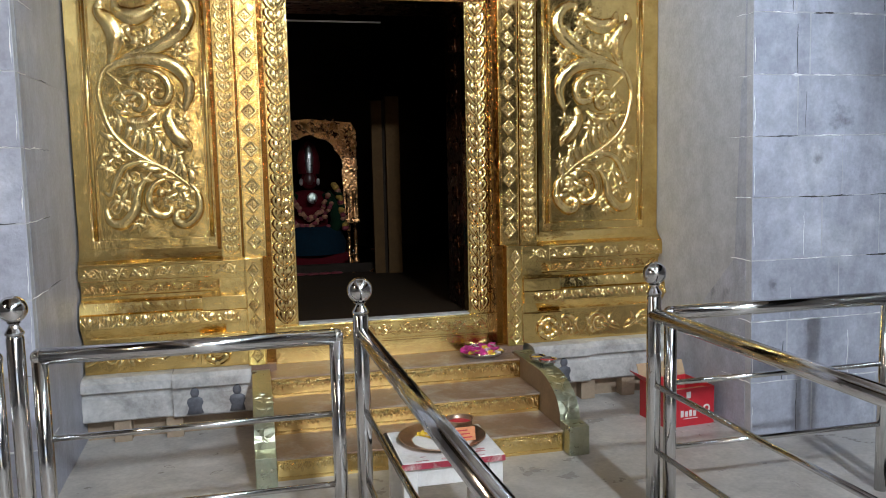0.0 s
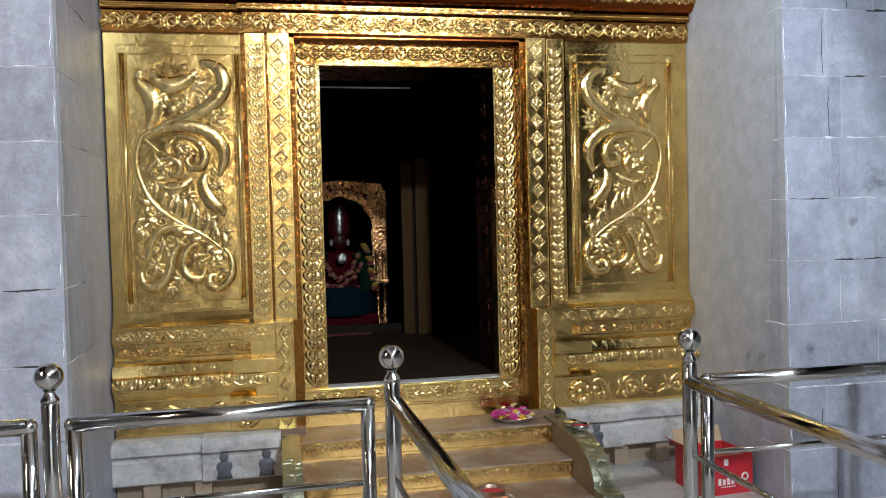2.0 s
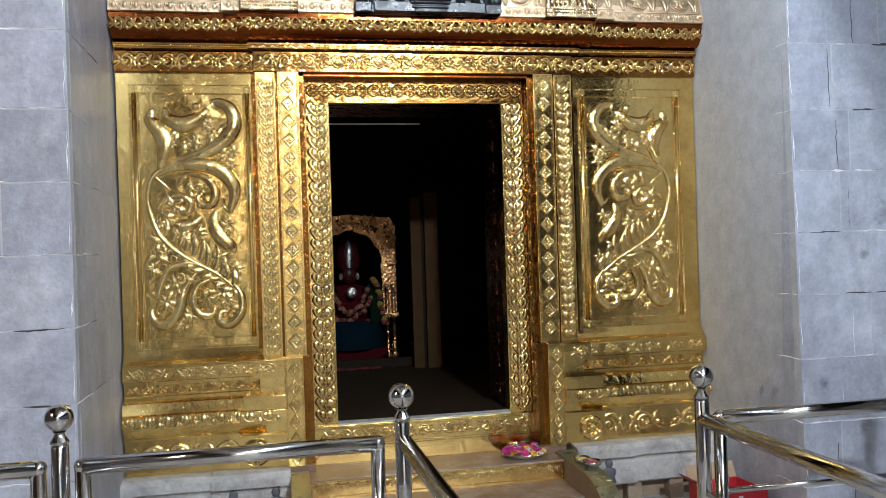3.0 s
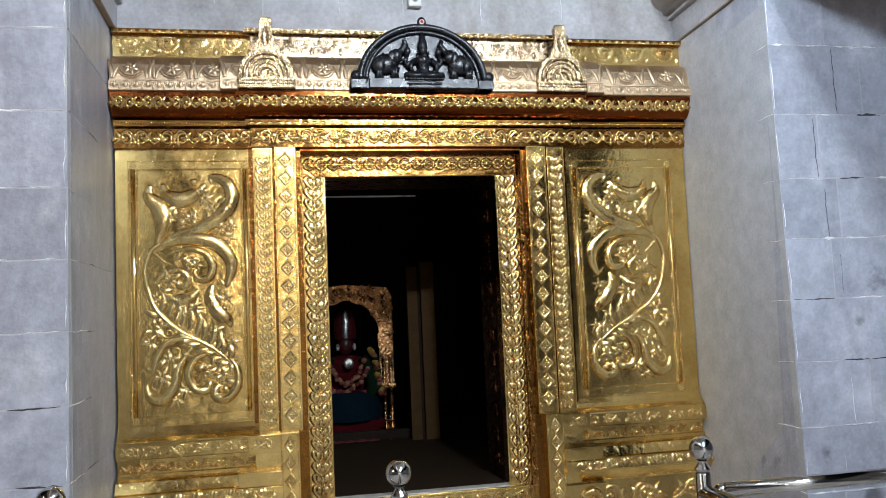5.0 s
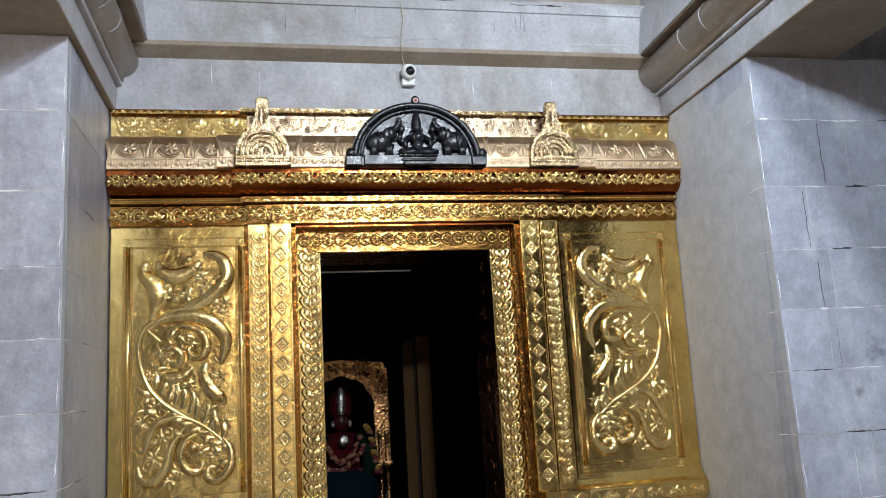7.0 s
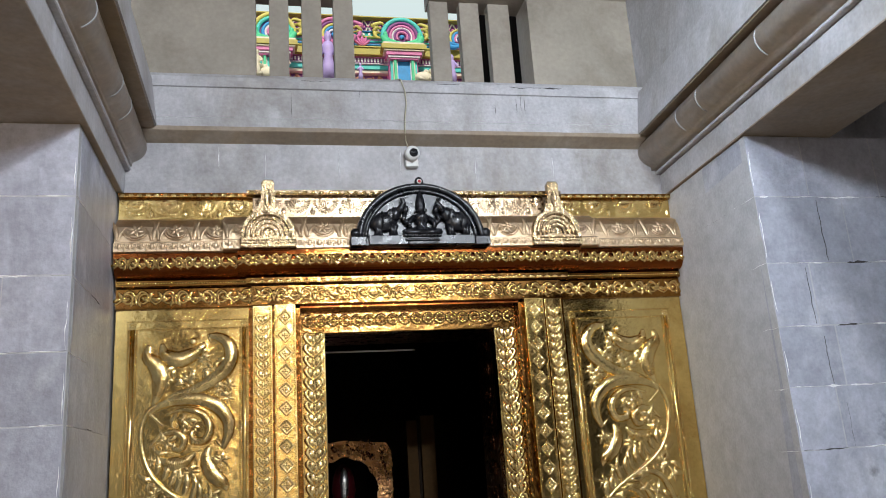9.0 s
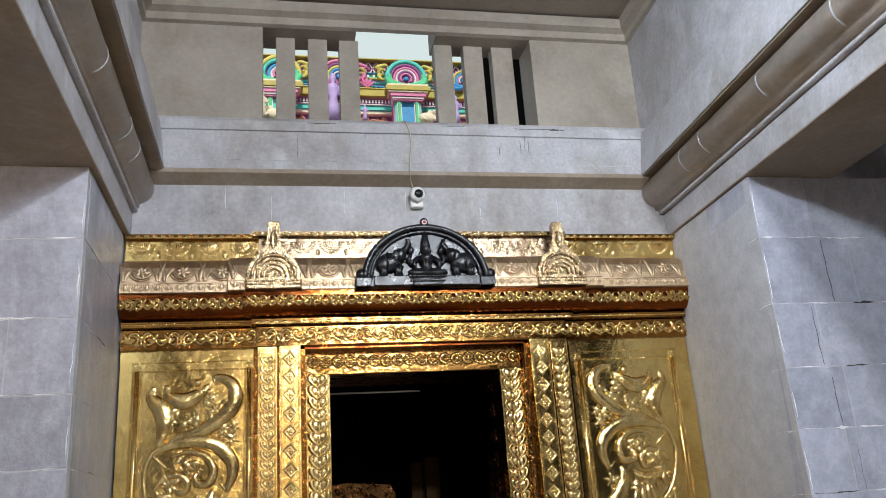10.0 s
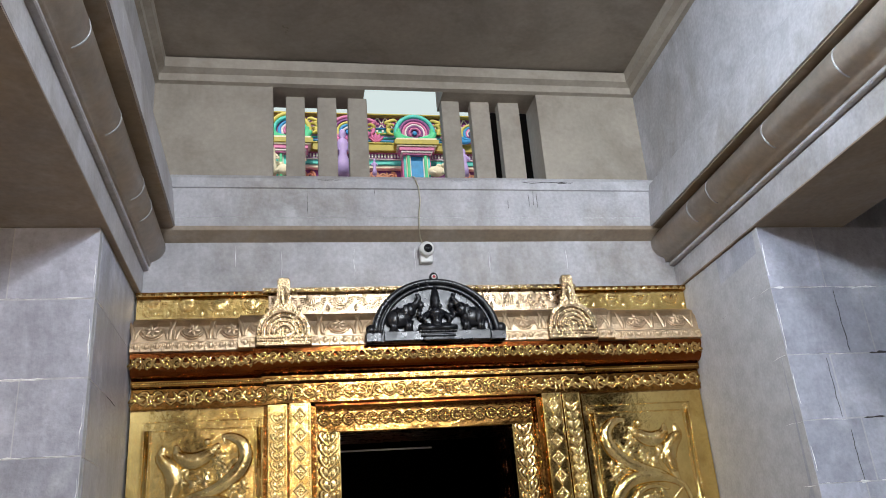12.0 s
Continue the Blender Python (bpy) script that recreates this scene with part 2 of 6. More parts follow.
def tube(path, radii, sides=10, bm=None, flat=1.0, up=(0, -1, 0), closed=False):
    """A round rod along a path; radii: one, or one a point; flat squeezes it along up."""
    own = bmesh.new()
    pts = [Vector(p) for p in path]
    if not isinstance(radii, (list, tuple)):
        radii = [radii] * len(pts)
    up = Vector(up)
    rings = []
    for i, p in enumerate(pts):
        d = (pts[min(i + 1, len(pts) - 1)] - pts[max(i - 1, 0)]).normalized()
        s = d.cross(up)
        if s.length < 1e-4:
            s = d.cross(Vector((1, 0, 0)))
        s.normalize()
        u = s.cross(d).normalized()
        rings.append([own.verts.new(p + radii[i] * (s * math.cos(a) + u * flat * math.sin(a)))
                      for a in (2 * math.pi * k / sides for k in range(sides))])
    for r0, r1 in zip(rings, rings[1:]):
        for k in range(sides):
            own.faces.new((r0[k], r0[(k + 1) % sides], r1[(k + 1) % sides], r1[k]))
    own.faces.new(rings[0][::-1])
    own.faces.new(rings[-1])
    return merge(bm, own)


def lathe(profile, at=(0, 0, 0), sides=20, bm=None):
    """Turns (r, z) round the upright axis at a place."""
    own = bmesh.new()
    rings = []
    for r, z in profile:
        if r < 1e-5:
            rings.append([own.verts.new((at[0], at[1], at[2] + z))])
        else:
            rings.append([own.verts.new((at[0] + r * math.cos(a), at[1] + r * math.sin(a), at[2] + z))
                          for a in (2 * math.pi * k / sides for k in range(sides))])
    for a, b in zip(rings, rings[1:]):
        for k in range(sides):
            k2 = (k + 1) % sides
            if len(a) == 1 and len(b) > 1:
                own.faces.new((a[0], b[k], b[k2]))
            elif len(b) == 1 and len(a) > 1:
                own.faces.new((a[k], a[k2], b[0]))
            elif len(a) > 1:
                own.faces.new((a[k], a[k2], b[k2], b[k]))
    return merge(bm, own)


def ball(at, r, sx=1, sy=1, sz=1, bm=None, seg=12, rings=8):
    own = bmesh.new()
    bmesh.ops.create_uvsphere(own, u_segments=seg, v_segments=rings, radius=r)
    own.transform(Matrix.Translation(at) @ Matrix.Diagonal((sx, sy, sz, 1)))
    return merge(bm, own)


def arc(cx, cz, r, a0, a1, n, y=0.0, r1=None):
    r1 = r if r1 is None else r1
    return [(cx + (r + (r1 - r) * i / n) * math.cos(radians(a0 + (a1 - a0) * i / n)), y,
             cz + (r + (r1 - r) * i / n) * math.sin(radians(a0 + (a1 - a0) * i / n))) for i in range(n + 1)]


# ---- the setting ----
XL, XR = -1.88, 1.955         # faces of the piers' returns
PY = -1.21                    # front of the piers
TOP = 3.50                    # top of piers, underside of beams
CEIL = 5.345                  # underside of the nave ceiling
FZ = -0.12                    # the hall floor
floor = part("floor", box(-7, 7, -16, -0.02, FZ - 0.2, FZ), FLOOR)
tagged(floor, "worn grey stone temple floor with stains", "floor", kind="structure")


def pier(name, sign, xin):
    """Stone pier core; its blocks are laid on as pieces further down."""
    x0, x1 = (xin, xin + 1.15) if sign > 0 else (xin - 1.15, xin)
    ob = part(name, box(x0 + 0.002, x1 - 0.002, PY + 0.002, 0.05, FZ, TOP), MORTAR)
    return tagged(ob, "massive pier of bluish grey stone blocks with pale joints", "wall", kind="structure")


pier_left = pier("wall_left", -1, XL)
pier_right = pier("wall_right", 1, XR)


SPLAY = {-1: 0.015, 1: 0.040}  # the sides draw together towards the hall, metres a metre


def splay(ob, sign):
    """Leans a side piece and its parts inwards, the more the farther they stand from the end wall."""
    lean = Matrix(((1, sign * SPLAY[sign], 0, sign * SPLAY[sign] * 0.06), (0, 1, 0, 0), (0, 0, 1, 0), (0, 0, 0, 1)))
    for piece in (ob, *ob.children):
        own = piece.matrix_basis
        piece.data.transform(own.inverted() @ lean @ own)
    return ob


def side_beam(name, sign, face, roll_x, fascia_low, fascia_high):
    """Architrave on the pier, running along the hall: lower fascia, fillet, roll, soffit toned brown for shade, leaning
    upper fascia.
    """
    s = sign
    back = face + s * 0.62
    low = [(face, TOP + 0.012), (face, TOP + 0.172), (face + s * 0.004, TOP + 0.178), (back, TOP + 0.178), (back, TOP + 0.012)]
    ob = tagged(part(name, prism(low, "y", -15.5, -0.02), STONE_PLAIN), "long moulded grey granite beam with a round roll", "beam", kind="structure")
    part("soffit", prism([(face + s * 0.002, TOP + 0.003), (face + s * 0.002, TOP + 0.0115), (back, TOP + 0.0115), (back, TOP + 0.003)], "y", -15.5, -0.02), STONE_SHADED, ob, "soffit with warm brown shade in its colour")
    lip = face - s * 0.028
    part("fillet", prism([(back, TOP + 0.18), (lip, TOP + 0.18), (lip - s * 0.006, TOP + 0.186), (lip - s * 0.006, TOP + 0.200), (back, TOP + 0.206)], "y", -15.5, -0.02), STONE_PLAIN, ob)
    cz, r = TOP + 0.345, 0.102
    roll = [(back, TOP + 0.207), (roll_x - s * 0.012, TOP + 0.212), (roll_x - s * 0.012, TOP + 0.236)]
    roll += [(roll_x - s * r * math.sin(a), cz - r * math.cos(a)) for a in (math.pi * (k + 3) / 26 for k in range(23))]
    roll += [(roll_x - s * 0.02, TOP + 0.449), (back, TOP + 0.449)]
    run = prism(roll, "y", -15.5, -0.02)
    part("roll", run, STONE_ROLL, ob, "brown stained round roll, warm shade in its colour", True)
    ring = [(roll_x - s * (r + 0.0025) * math.sin(a), cz - (r + 0.0025) * math.cos(a)) for a in (math.pi * (k + 3) / 26 for k in range(23))]
    for k, y in enumerate((-0.72, -1.02, -1.75, -2.45, -3.3, -4.1)):
        part("joint_ring", prism(ring, "y", y - 0.005, y + 0.004), MORTAR, ob, "pale mortar joint")
    part("soffit", prism([(back, TOP + 0.450), (fascia_low + s * 0.012, TOP + 0.450), (fascia_low + s * 0.012, TOP + 0.459), (back, TOP + 0.459)], "y", -15.5, -0.02), STONE_SHADED, ob, "soffit with warm brown shade in its colour")
    high = [(back, TOP + 0.46), (fascia_low, TOP + 0.46), (fascia_low + s * 0.001, TOP + 0.475), (fascia_high - s * 0.002, TOP + 0.795), (fascia_high + s * 0.008, TOP + 0.806), (back, TOP + 0.808)]
    part("upper_fascia", prism(high, "y", -15.5, -0.02), STONE_PLAIN, ob)
    return splay(ob, s)


side_beam("beam_left", -1, XL + 0.035, -1.815, -1.645, -1.685)
side_beam("beam_right", 1, XR - 0.02, 1.885, 1.762, 1.805)
for nm, s, xin in (("wall_upper_left", -1, -1.855), ("wall_upper_right", 1, 1.865)):
    xa, xb = sorted((xin, xin + s * 0.3))
    splay(tagged(part(nm, box(xa, xb, -15.5, 0.3, TOP + 0.812, 5.6), STONE_PLAIN), "plain grey stone clerestory wall", "wall", kind="structure"), s)
    cor = prism([(xin, 5.155), (xin - s * 0.03, 5.165), (xin - s * 0.03, 5.225), (xin - s * 0.075, 5.25), (xin - s * 0.075, CEIL), (xin, CEIL)], "y", -15.5, -0.03)
    splay(tagged(part("trim_cornice_" + ("left" if s < 0 else "right"), cor, STONE_BEAM), "stepped stone cornice under the ceiling", "cornice", kind="structure"), s)

# end wall over the gilded front: wall, cove toned brown for shade, fascia, sill, window opening with bars
def end_wall():
    ob = part("wall_end", box(-2.3, 2.3, -0.06, 0.3, 2.752, 3.90), STONE_PLAIN)
    tagged(ob, "grey stone wall over the gilded doorway", "wall", kind="structure")
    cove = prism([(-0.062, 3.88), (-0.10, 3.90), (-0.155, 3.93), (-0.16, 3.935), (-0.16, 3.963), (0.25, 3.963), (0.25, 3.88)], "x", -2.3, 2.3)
    tagged(part("trim_cove", cove, STONE_SHADED), "stone cove under the fascia, warm brown shade in its colour", "trim", kind="structure")
    fas = prism([(-0.15, 3.965), (-0.15, 4.248), (-0.163, 4.252), (-0.163, 4.300), (-0.15, 4.306), (-0.15, 4.33), (-0.13, 4.36), (-0.02, 4.37), (0.3, 4.37), (0.3, 3.965)], "x", -2.3, 2.3)
    tagged(part("trim_fascia", fas, STONE_PLAIN), "plain grey stone fascia beam with hairline cracks", "beam", kind="structure")
    for nm, x0, x1, z0, z1 in (("left", -2.3, -1.01, 4.37, 5.6), ("right", 1.04, 2.3, 4.37, 5.6), ("head_left", -1.01, -0.32, 5.155, 5.6), ("head_right", 0.29, 1.04, 5.155, 5.6)):
        tagged(part("wall_clerestory_" + nm, box(x0, x1, -0.03, 0.26, z0, z1), STONE_BEAM), "brownish grey stone clerestory wall", "wall", kind="structure")
    head = prism([(-0.03, 5.155), (0.3, 5.55), (0.3, 5.6), (-0.03, 5.6)], "x", -0.32, 0.29)
    tagged(part("wall_clerestory_head", head, STONE_BEAM), "splayed stone head of the clerestory opening", "wall", kind="structure")
    cor = prism([(-0.03, 5.155), (-0.065, 5.165), (-0.065, 5.225), (-0.115, 5.25), (-0.115, CEIL - 0.012), (-0.03, CEIL - 0.002)], "x", -1.86, 1.868)
    tagged(part("trim_cornice", cor, STONE_BEAM), "stepped stone cornice under the ceiling", "cornice", kind="structure")


end_wall()
tagged(part("ceiling", box(-2.4, 2.4, -15.6, -0.03, CEIL, 5.6), CEILING), "dark brownish grey stone slab ceiling", "ceiling", kind="structure")
window = base("window_1", "barred stone clerestory window open to daylight", "window", kind="structure")
for x0, x1 in ((-0.915, -0.775), (-0.68, -0.537), (-0.449, -0.304), (0.278, 0.42), (0.51, 0.663), (0.735, 0.905)):
    part("window_bar", box((x0 + 0.884) * 1.014 - 0.884, (x1 + 0.884) * 1.014 - 0.884, 0.095, 0.19, 4.371, 5.154, 0.006), STONE_BEAM, window)

# unseen hall behind the camera and the aisles; back opening sized for the gilding's reflections
def closed_hall():
    def wall(nm, *b):
        tagged(part(nm, box(*b), STONE_PLAIN), "plain grey stone wall added to enclose the hall", "wall", kind="structure")
    wall("wall_aisle_left", -7.2, -7.0, -16, 0.3, FZ, 5.6)
    wall("wall_aisle_right", 7.0, 7.2, -16, 0.3, FZ, 5.6)
    wall("wall_aisle_end_left", -7.0, -3.0, -0.02, 0.3, FZ, 5.6)
    wall("wall_aisle_end_right", 3.1, 7.0, -0.02, 0.3, FZ, 5.6)
    # added back walls, out of view; they limit the daylight reaching the gold
    wall("wall_back_left", -7.0, -2.3, -16.2, -16.0, FZ, 5.6)
    wall("wall_back_right", 2.6, 7.0, -16.2, -16.0, FZ, 5.6)
    wall("wall_back_head", -2.3, 2.6, -16.2, -16.0, 3.8, 5.6)
    for s, nm in ((-1, "left"), (1, "right")):
        xa, xb = sorted((s * 2.25, s * 3.15))
        wall("wall_over_pier_" + nm, xa, xb, -0.30, 0.3, TOP + 0.002, 5.6)
    for s, nm in ((-1, "ceiling_aisle_left"), (1, "ceiling_aisle_right")):
        xa, xb = sorted((s * 2.4, s * 7.1))
        tagged(part(nm, box(xa, xb, -16, 0.3, 4.6, 4.8), DARK_WALL), "dark aisle ceiling", "ceiling", kind="structure")


closed_hall()

# ---- the gilded front ----
front = base("doorway", "gilded embossed temple doorway front with carved panels", "doorway")
GL, GR = -1.865, 1.945        # ends of the gilded front
WL, WR = -1.03, 1.03          # where the wings meet the jambs
HALF, SILL, HEAD = 0.575, 0.50, 2.57


def moulding(name, prof, x0, x1, mat, label="", back=-0.02):
    """A profile of (y, z) from bottom to top, closed at the back."""
    pts = list(prof) + [(back, prof[-1][1]), (back, prof[0][1])]
    return part(name, prism(pts, "x", x0, x1), mat, front, label)


def swelling(y0, z0, y1, z1, n=8):
    """Points of a rounded swelling between two corners."""
    return [(y0 + (y1 - y0) * math.sin(math.pi / 2 * i / n), z0 + (z1 - z0) * (1 - math.cos(math.pi / 2 * i / n))) for i in range(n + 1)]


# --- embossed motifs, drawn in the x-z plane and standing out towards -y ---
def spline(pts, n=6):
    """A smooth line through (x, z) points."""
    P = [Vector((p[0], 0, p[1])) for p in pts]
    P = [P[0] * 2 - P[1]] + P + [P[-1] * 2 - P[-2]]
    out = []
    for i in range(1, len(P) - 2):
        a, b, c, d = P[i - 1:i + 3]
        for k in range(n):
            t = k / n
            out.append(0.5 * (2 * b + (c - a) * t + (2 * a - 5 * b + 4 * c - d) * t * t + (3 * b - a - 3 * c + d) * t ** 3))
    return out + [P[-2]]


def horn(pts, r0, r1, r2, bm=None, flat=0.8, n=6, sides=8):
    """A swelling stem through points: thin, thick, thin."""
    line = spline(pts, n)
    m = len(line) - 1
    rr = [(r0 + (r1 - r0) * math.sin(math.pi / 2 * min(1, 2 * i / m)) if 2 * i <= m else r2 + (r1 - r2) * math.sin(math.pi / 2 * min(1, 2 - 2 * i / m))) for i in range(m + 1)]
    return tube([tuple(p) for p in line], [max(1e-3, r) for r in rr], sides, bm, flat)


def spiral(cx, cz, r0, r1, a0, a1, w0, w1, bm=None, knob=True, n=18, flat=0.8):
    pts = arc(cx, cz, r0, a0, a1, n, 0.0, r1)
    bm = tube(pts, [w0 + (w1 - w0) * i / n for i in range(n + 1)], 7, bm, flat)
    if knob:
        ball(pts[-1], w1 * 1.7, 1, flat, 1, bm, 8, 6)
    return bm


def leaf(x, z, ang, length, width, high, bm=None, bend=0.0):
    """A pointed leaf with a mid ridge, from its foot at (x, z) towards an angle."""
    own = bmesh.new()
    n = 6
    rows = []
    for i in range(n + 1):
        t = i / n
        w = width * 0.5 * math.sin(math.pi * min(1, 0.12 + 0.88 * t)) ** 0.8 if i < n else 0.0005
        a = radians(ang + bend * t)
        c = Vector((x + length * t * math.cos(a), 0, z + length * t * math.sin(a)))
        s = Vector((-math.sin(a), 0, math.cos(a)))
        h = high * math.sin(math.pi * (0.15 + 0.8 * t))
        rows.append([own.verts.new(c + s * w), own.verts.new(c + s * w * 0.55 + Vector((0, -h * 0.9, 0))), own.verts.new(c + Vector((0, -h * 0.6, 0))),
                     own.verts.new(c - s * w * 0.55 + Vector((0, -h * 0.9, 0))), own.verts.new(c - s * w)])
    for p, q in zip(rows, rows[1:]):
        for k in range(4):
            own.faces.new((p[k], p[k + 1], q[k + 1], q[k]))
    return merge(bm, own)


def motif(name, bm, mat=GOLD_CHASED):
    return mesh_of(name, bm, mat, True)


def row_of(name, me, n, x0, x1, y, z, parent, sx=1.0, flip=False, tilt=0.0):
    """n copies of a motif along a course."""
    for i in range(n):
        x = x0 + (x1 - x0) * (i + 0.5) / n
        m = Matrix.Translation((x, y, z)) @ Matrix.Rotation(tilt, 4, "X") @ Matrix.Diagonal((sx * (-1 if flip and i % 2 else 1), 1, 1, 1))
        part_mesh(name, me, m, parent)


def beading(parent, pts, r, mat=GOLD):
    """A row of tiny beads along points."""
    bm = bmesh.new()
    own = bmesh.new()
    bmesh.ops.create_icosphere(own, subdivisions=1, radius=r)
    vs = [v.co.copy() for v in own.verts]
    fs = [[v.index for v in f.verts] for f in own.faces]
    own.free()
    verts, faces = [], []
    for p in pts:
        k = len(verts)
        verts += [(p[0] + v.x, p[1] + v.y * 0.8, p[2] + v.z) for v in vs]
        faces += [[k + i for i in f] for f in fs]
    bm.free()
    me = bpy.data.meshes.new("beading")
    me.from_pydata(verts, [], faces)
    me.materials.append(mat)
    for f in me.polygons:
        f.use_smooth = True
    return part_mesh("beading", me, Matrix(), parent)


def bead_line(x0, z0, x1, z1, y, gap=0.012):
    n = max(2, int(math.hypot(x1 - x0, z1 - z0) / gap))
    return [(x0 + (x1 - x0) * i / n, y, z0 + (z1 - z0) * i / n) for i in range(n + 1)]


def scroll_motif(w, h):
    """One curl of a running vine, with two leaves."""
    bm = horn([(-w * 0.5, -h * 0.30), (-w * 0.25, -h * 0.12), (0, h * 0.28), (w * 0.28, h * 0.30), (w * 0.5, -h * 0.3)], h * 0.05, h * 0.09, h * 0.05)
    spiral(w * 0.08, -h * 0.05, h * 0.30, h * 0.08, 120, -300, h * 0.075, h * 0.06, bm)
    for a, l in ((70, 0.45), (160, 0.42), (-30, 0.45), (20, 0.35)):
        leaf(-w * 0.22, -h * 0.05, a, h * l, h * 0.22, h * 0.12, bm, 40)
    leaf(w * 0.30, -h * 0.1, -80, h * 0.32, h * 0.2, h * 0.1, bm, -30)
    leaf(w * 0.33, h * 0.05, 10, h * 0.3, h * 0.2, h * 0.1, bm, 40)
    return bm


def petal_motif(w, h):
    """A lotus petal hanging in a scalloped arch."""
    bm = tube(arc(0, h * 0.32, w * 0.46, 180, 360, 10), w * 0.055, 6, None, 0.8)
    leaf(0, h * 0.42, -90, h * 0.75, w * 0.42, w * 0.16, bm)
    leaf(-w * 0.16, h * 0.40, -110, h * 0.5, w * 0.22, w * 0.12, bm)
    leaf(w * 0.16, h * 0.40, -70, h * 0.5, w * 0.22, w * 0.12, bm)
    leaf(w * 0.5, -h * 0.45, 90, h * 0.5, w * 0.24, w * 0.12, bm)
    return bm


def dome_petal(w, h):
    """A low fan of ribs over a smooth shell."""
    bm = tube(arc(0, h * 0.42, w * 0.24, 185, 355, 10), w * 0.03, 6)
    for k in range(11):
        a = radians(188 + 164 * k / 10)
        leaf(w * 0.26 * math.cos(a), h * 0.42 + w * 0.24 * math.sin(a), math.degrees(a), w * 0.22, w * 0.075, w * 0.045, bm)
    leaf(w * 0.5, -h * 0.45, 90, h * 0.85, w * 0.13, w * 0.05, bm, 12)
    return bm


def sun_motif(w, h):
    """A half sun hanging from the cap: hatched half disc, ring of rays, sprig between."""
    bm = ball((0, 0, h * 0.44), w * 0.25, 1, 0.05, 1.0, None, 16, 8)
    for k in range(-3, 4):
        tube([(w * 0.065 * k, -0.012, h * 0.44), (w * 0.065 * k - w * 0.03, -0.009, h * 0.44 - w * 0.19 * math.cos(k * 0.42))], w * 0.012, 5, bm)
    tube(arc(0, h * 0.44, w * 0.29, 180, 360, 14), w * 0.02, 6, bm)
    for k in range(17):
        a = radians(180 + 180 * k / 16)
        leaf(w * 0.32 * math.cos(a), h * 0.44 + w * 0.32 * math.sin(a), math.degrees(a), w * 0.15, w * 0.055, w * 0.03, bm)
    for bend in (-25, 0, 25):
        leaf(w * 0.5, -h * 0.46, 90 - bend, h * 0.5, w * 0.09, w * 0.04, bm, bend)
    return bm


def heart_motif(w):
    """A heart of two swelling lobes with an inner pair, pointing down and overlapping the next one."""
    bm = leaf(0, -w * 0.30, 90, w * 0.52, w * 0.22, w * 0.10)
    for s in (-1, 1):
        horn([(0, -w * 0.44), (s * w * 0.26, -w * 0.22), (s * w * 0.45, w * 0.10), (s * w * 0.36, w * 0.27), (s * w * 0.21, w * 0.19)], w * 0.045, w * 0.125, w * 0.05, bm, 0.75, 5, 7)
        ball((s * w * 0.20, 0, w * 0.02), w * 0.20, 1.05, 0.40, 1.25, bm, 10, 6)
        horn([(0, -w * 0.20), (s * w * 0.15, -w * 0.05), (s * w * 0.23, w * 0.10), (s * w * 0.12, w * 0.16)], w * 0.03, w * 0.075, w * 0.03, bm, 0.9, 4, 6)
    ball((0, -0.05 * w, w * 0.08), w * 0.07, 1, 0.8, 1.2, bm, 8, 6)
    return bm


def rosette_motif(w):
    bm = ball((0, 0, 0), w * 0.17, 1, 0.8, 1, None, 10, 6)
    tube(arc(0, 0, w * 0.33, 20, 340, 16), w * 0.12, 6, bm, 0.8)
    for k in range(6):
        a = radians(60 * k + 30)
        ball((w * 0.33 * math.cos(a), -w * 0.05, w * 0.33 * math.sin(a)), w * 0.13, 1, 0.8, 1, bm, 8, 6)
    return bm


def lozenge_motif(w, h):
    own = bmesh.new()
    def ring(k, y):
        return [own.verts.new((k * w * 0.5 * a, y, k * h * 0.5 * b)) for a, b in ((0, 1), (1, 0), (0, -1), (-1, 0))]
    rs = [ring(1.0, 0), ring(0.9, -w * 0.11), ring(0.72, -w * 0.10), ring(0.66, -w * 0.02), ring(0.5, -w * 0.03)]
    for a, b in zip(rs, rs[1:]):
        for k in range(4):
            own.faces.new((a[k], a[(k + 1) % 4], b[(k + 1) % 4], b[k]))
    own.faces.new(rs[-1])
    for a in (0, 90, 180, 270):
        leaf(0, 0, a, (h if a % 180 else w) * 0.26, w * 0.16, w * 0.12, own)
    ball((0, -w * 0.05, 0), w * 0.09, 1, 1, 1, own, 8, 6)
    return own


def chevron_motif(w, h):
    bm = leaf(0, -h * 0.45, 90, h * 0.85, w * 0.30, w * 0.14)
    for s in (-1, 1):
        leaf(s * w * 0.05, -h * 0.40, 90 - s * 50, h * 0.72, w * 0.30, w * 0.18, bm, s * 35)
        ball((s * w * 0.34, 0, -h * 0.30), w * 0.10, 1, 0.8, 1, bm, 8, 6)
    return bm


def medallion_motif(w, h):
    bm = tube(arc(0, h * 0.05, h * 0.36, 200, 340, 10), h * 0.035, 6)
    tube(arc(0, h * 0.05, h * 0.46, 195, 345, 10), h * 0.02, 6, bm)
    for a in (30, 150, 210, 330, 90, 270):
        leaf(0, 0, a, h * 0.30, h * 0.16, h * 0.06, bm, 20)
    ball((0, 0, 0), h * 0.08, 1, 0.8, 1, bm, 8, 6)
    for s in (-1, 1):
        leaf(s * w * 0.45, -h * 0.42, 90, h * 0.85, h * 0.18, h * 0.06, bm, -s * 14)
        leaf(s * w * 0.40, -h * 0.42, 90, h * 0.6, h * 0.12, h * 0.05, bm, s * 24)
    return bm


SCROLL = motif("scroll", scroll_motif(0.125, 0.085))
SCROLL_DEEP = motif("scroll", scroll_motif(0.135, 0.128), GOLD_BRIGHT)
SCROLL_SMALL = motif("scroll", scroll_motif(0.085, 0.066), GOLD_BRIGHT)
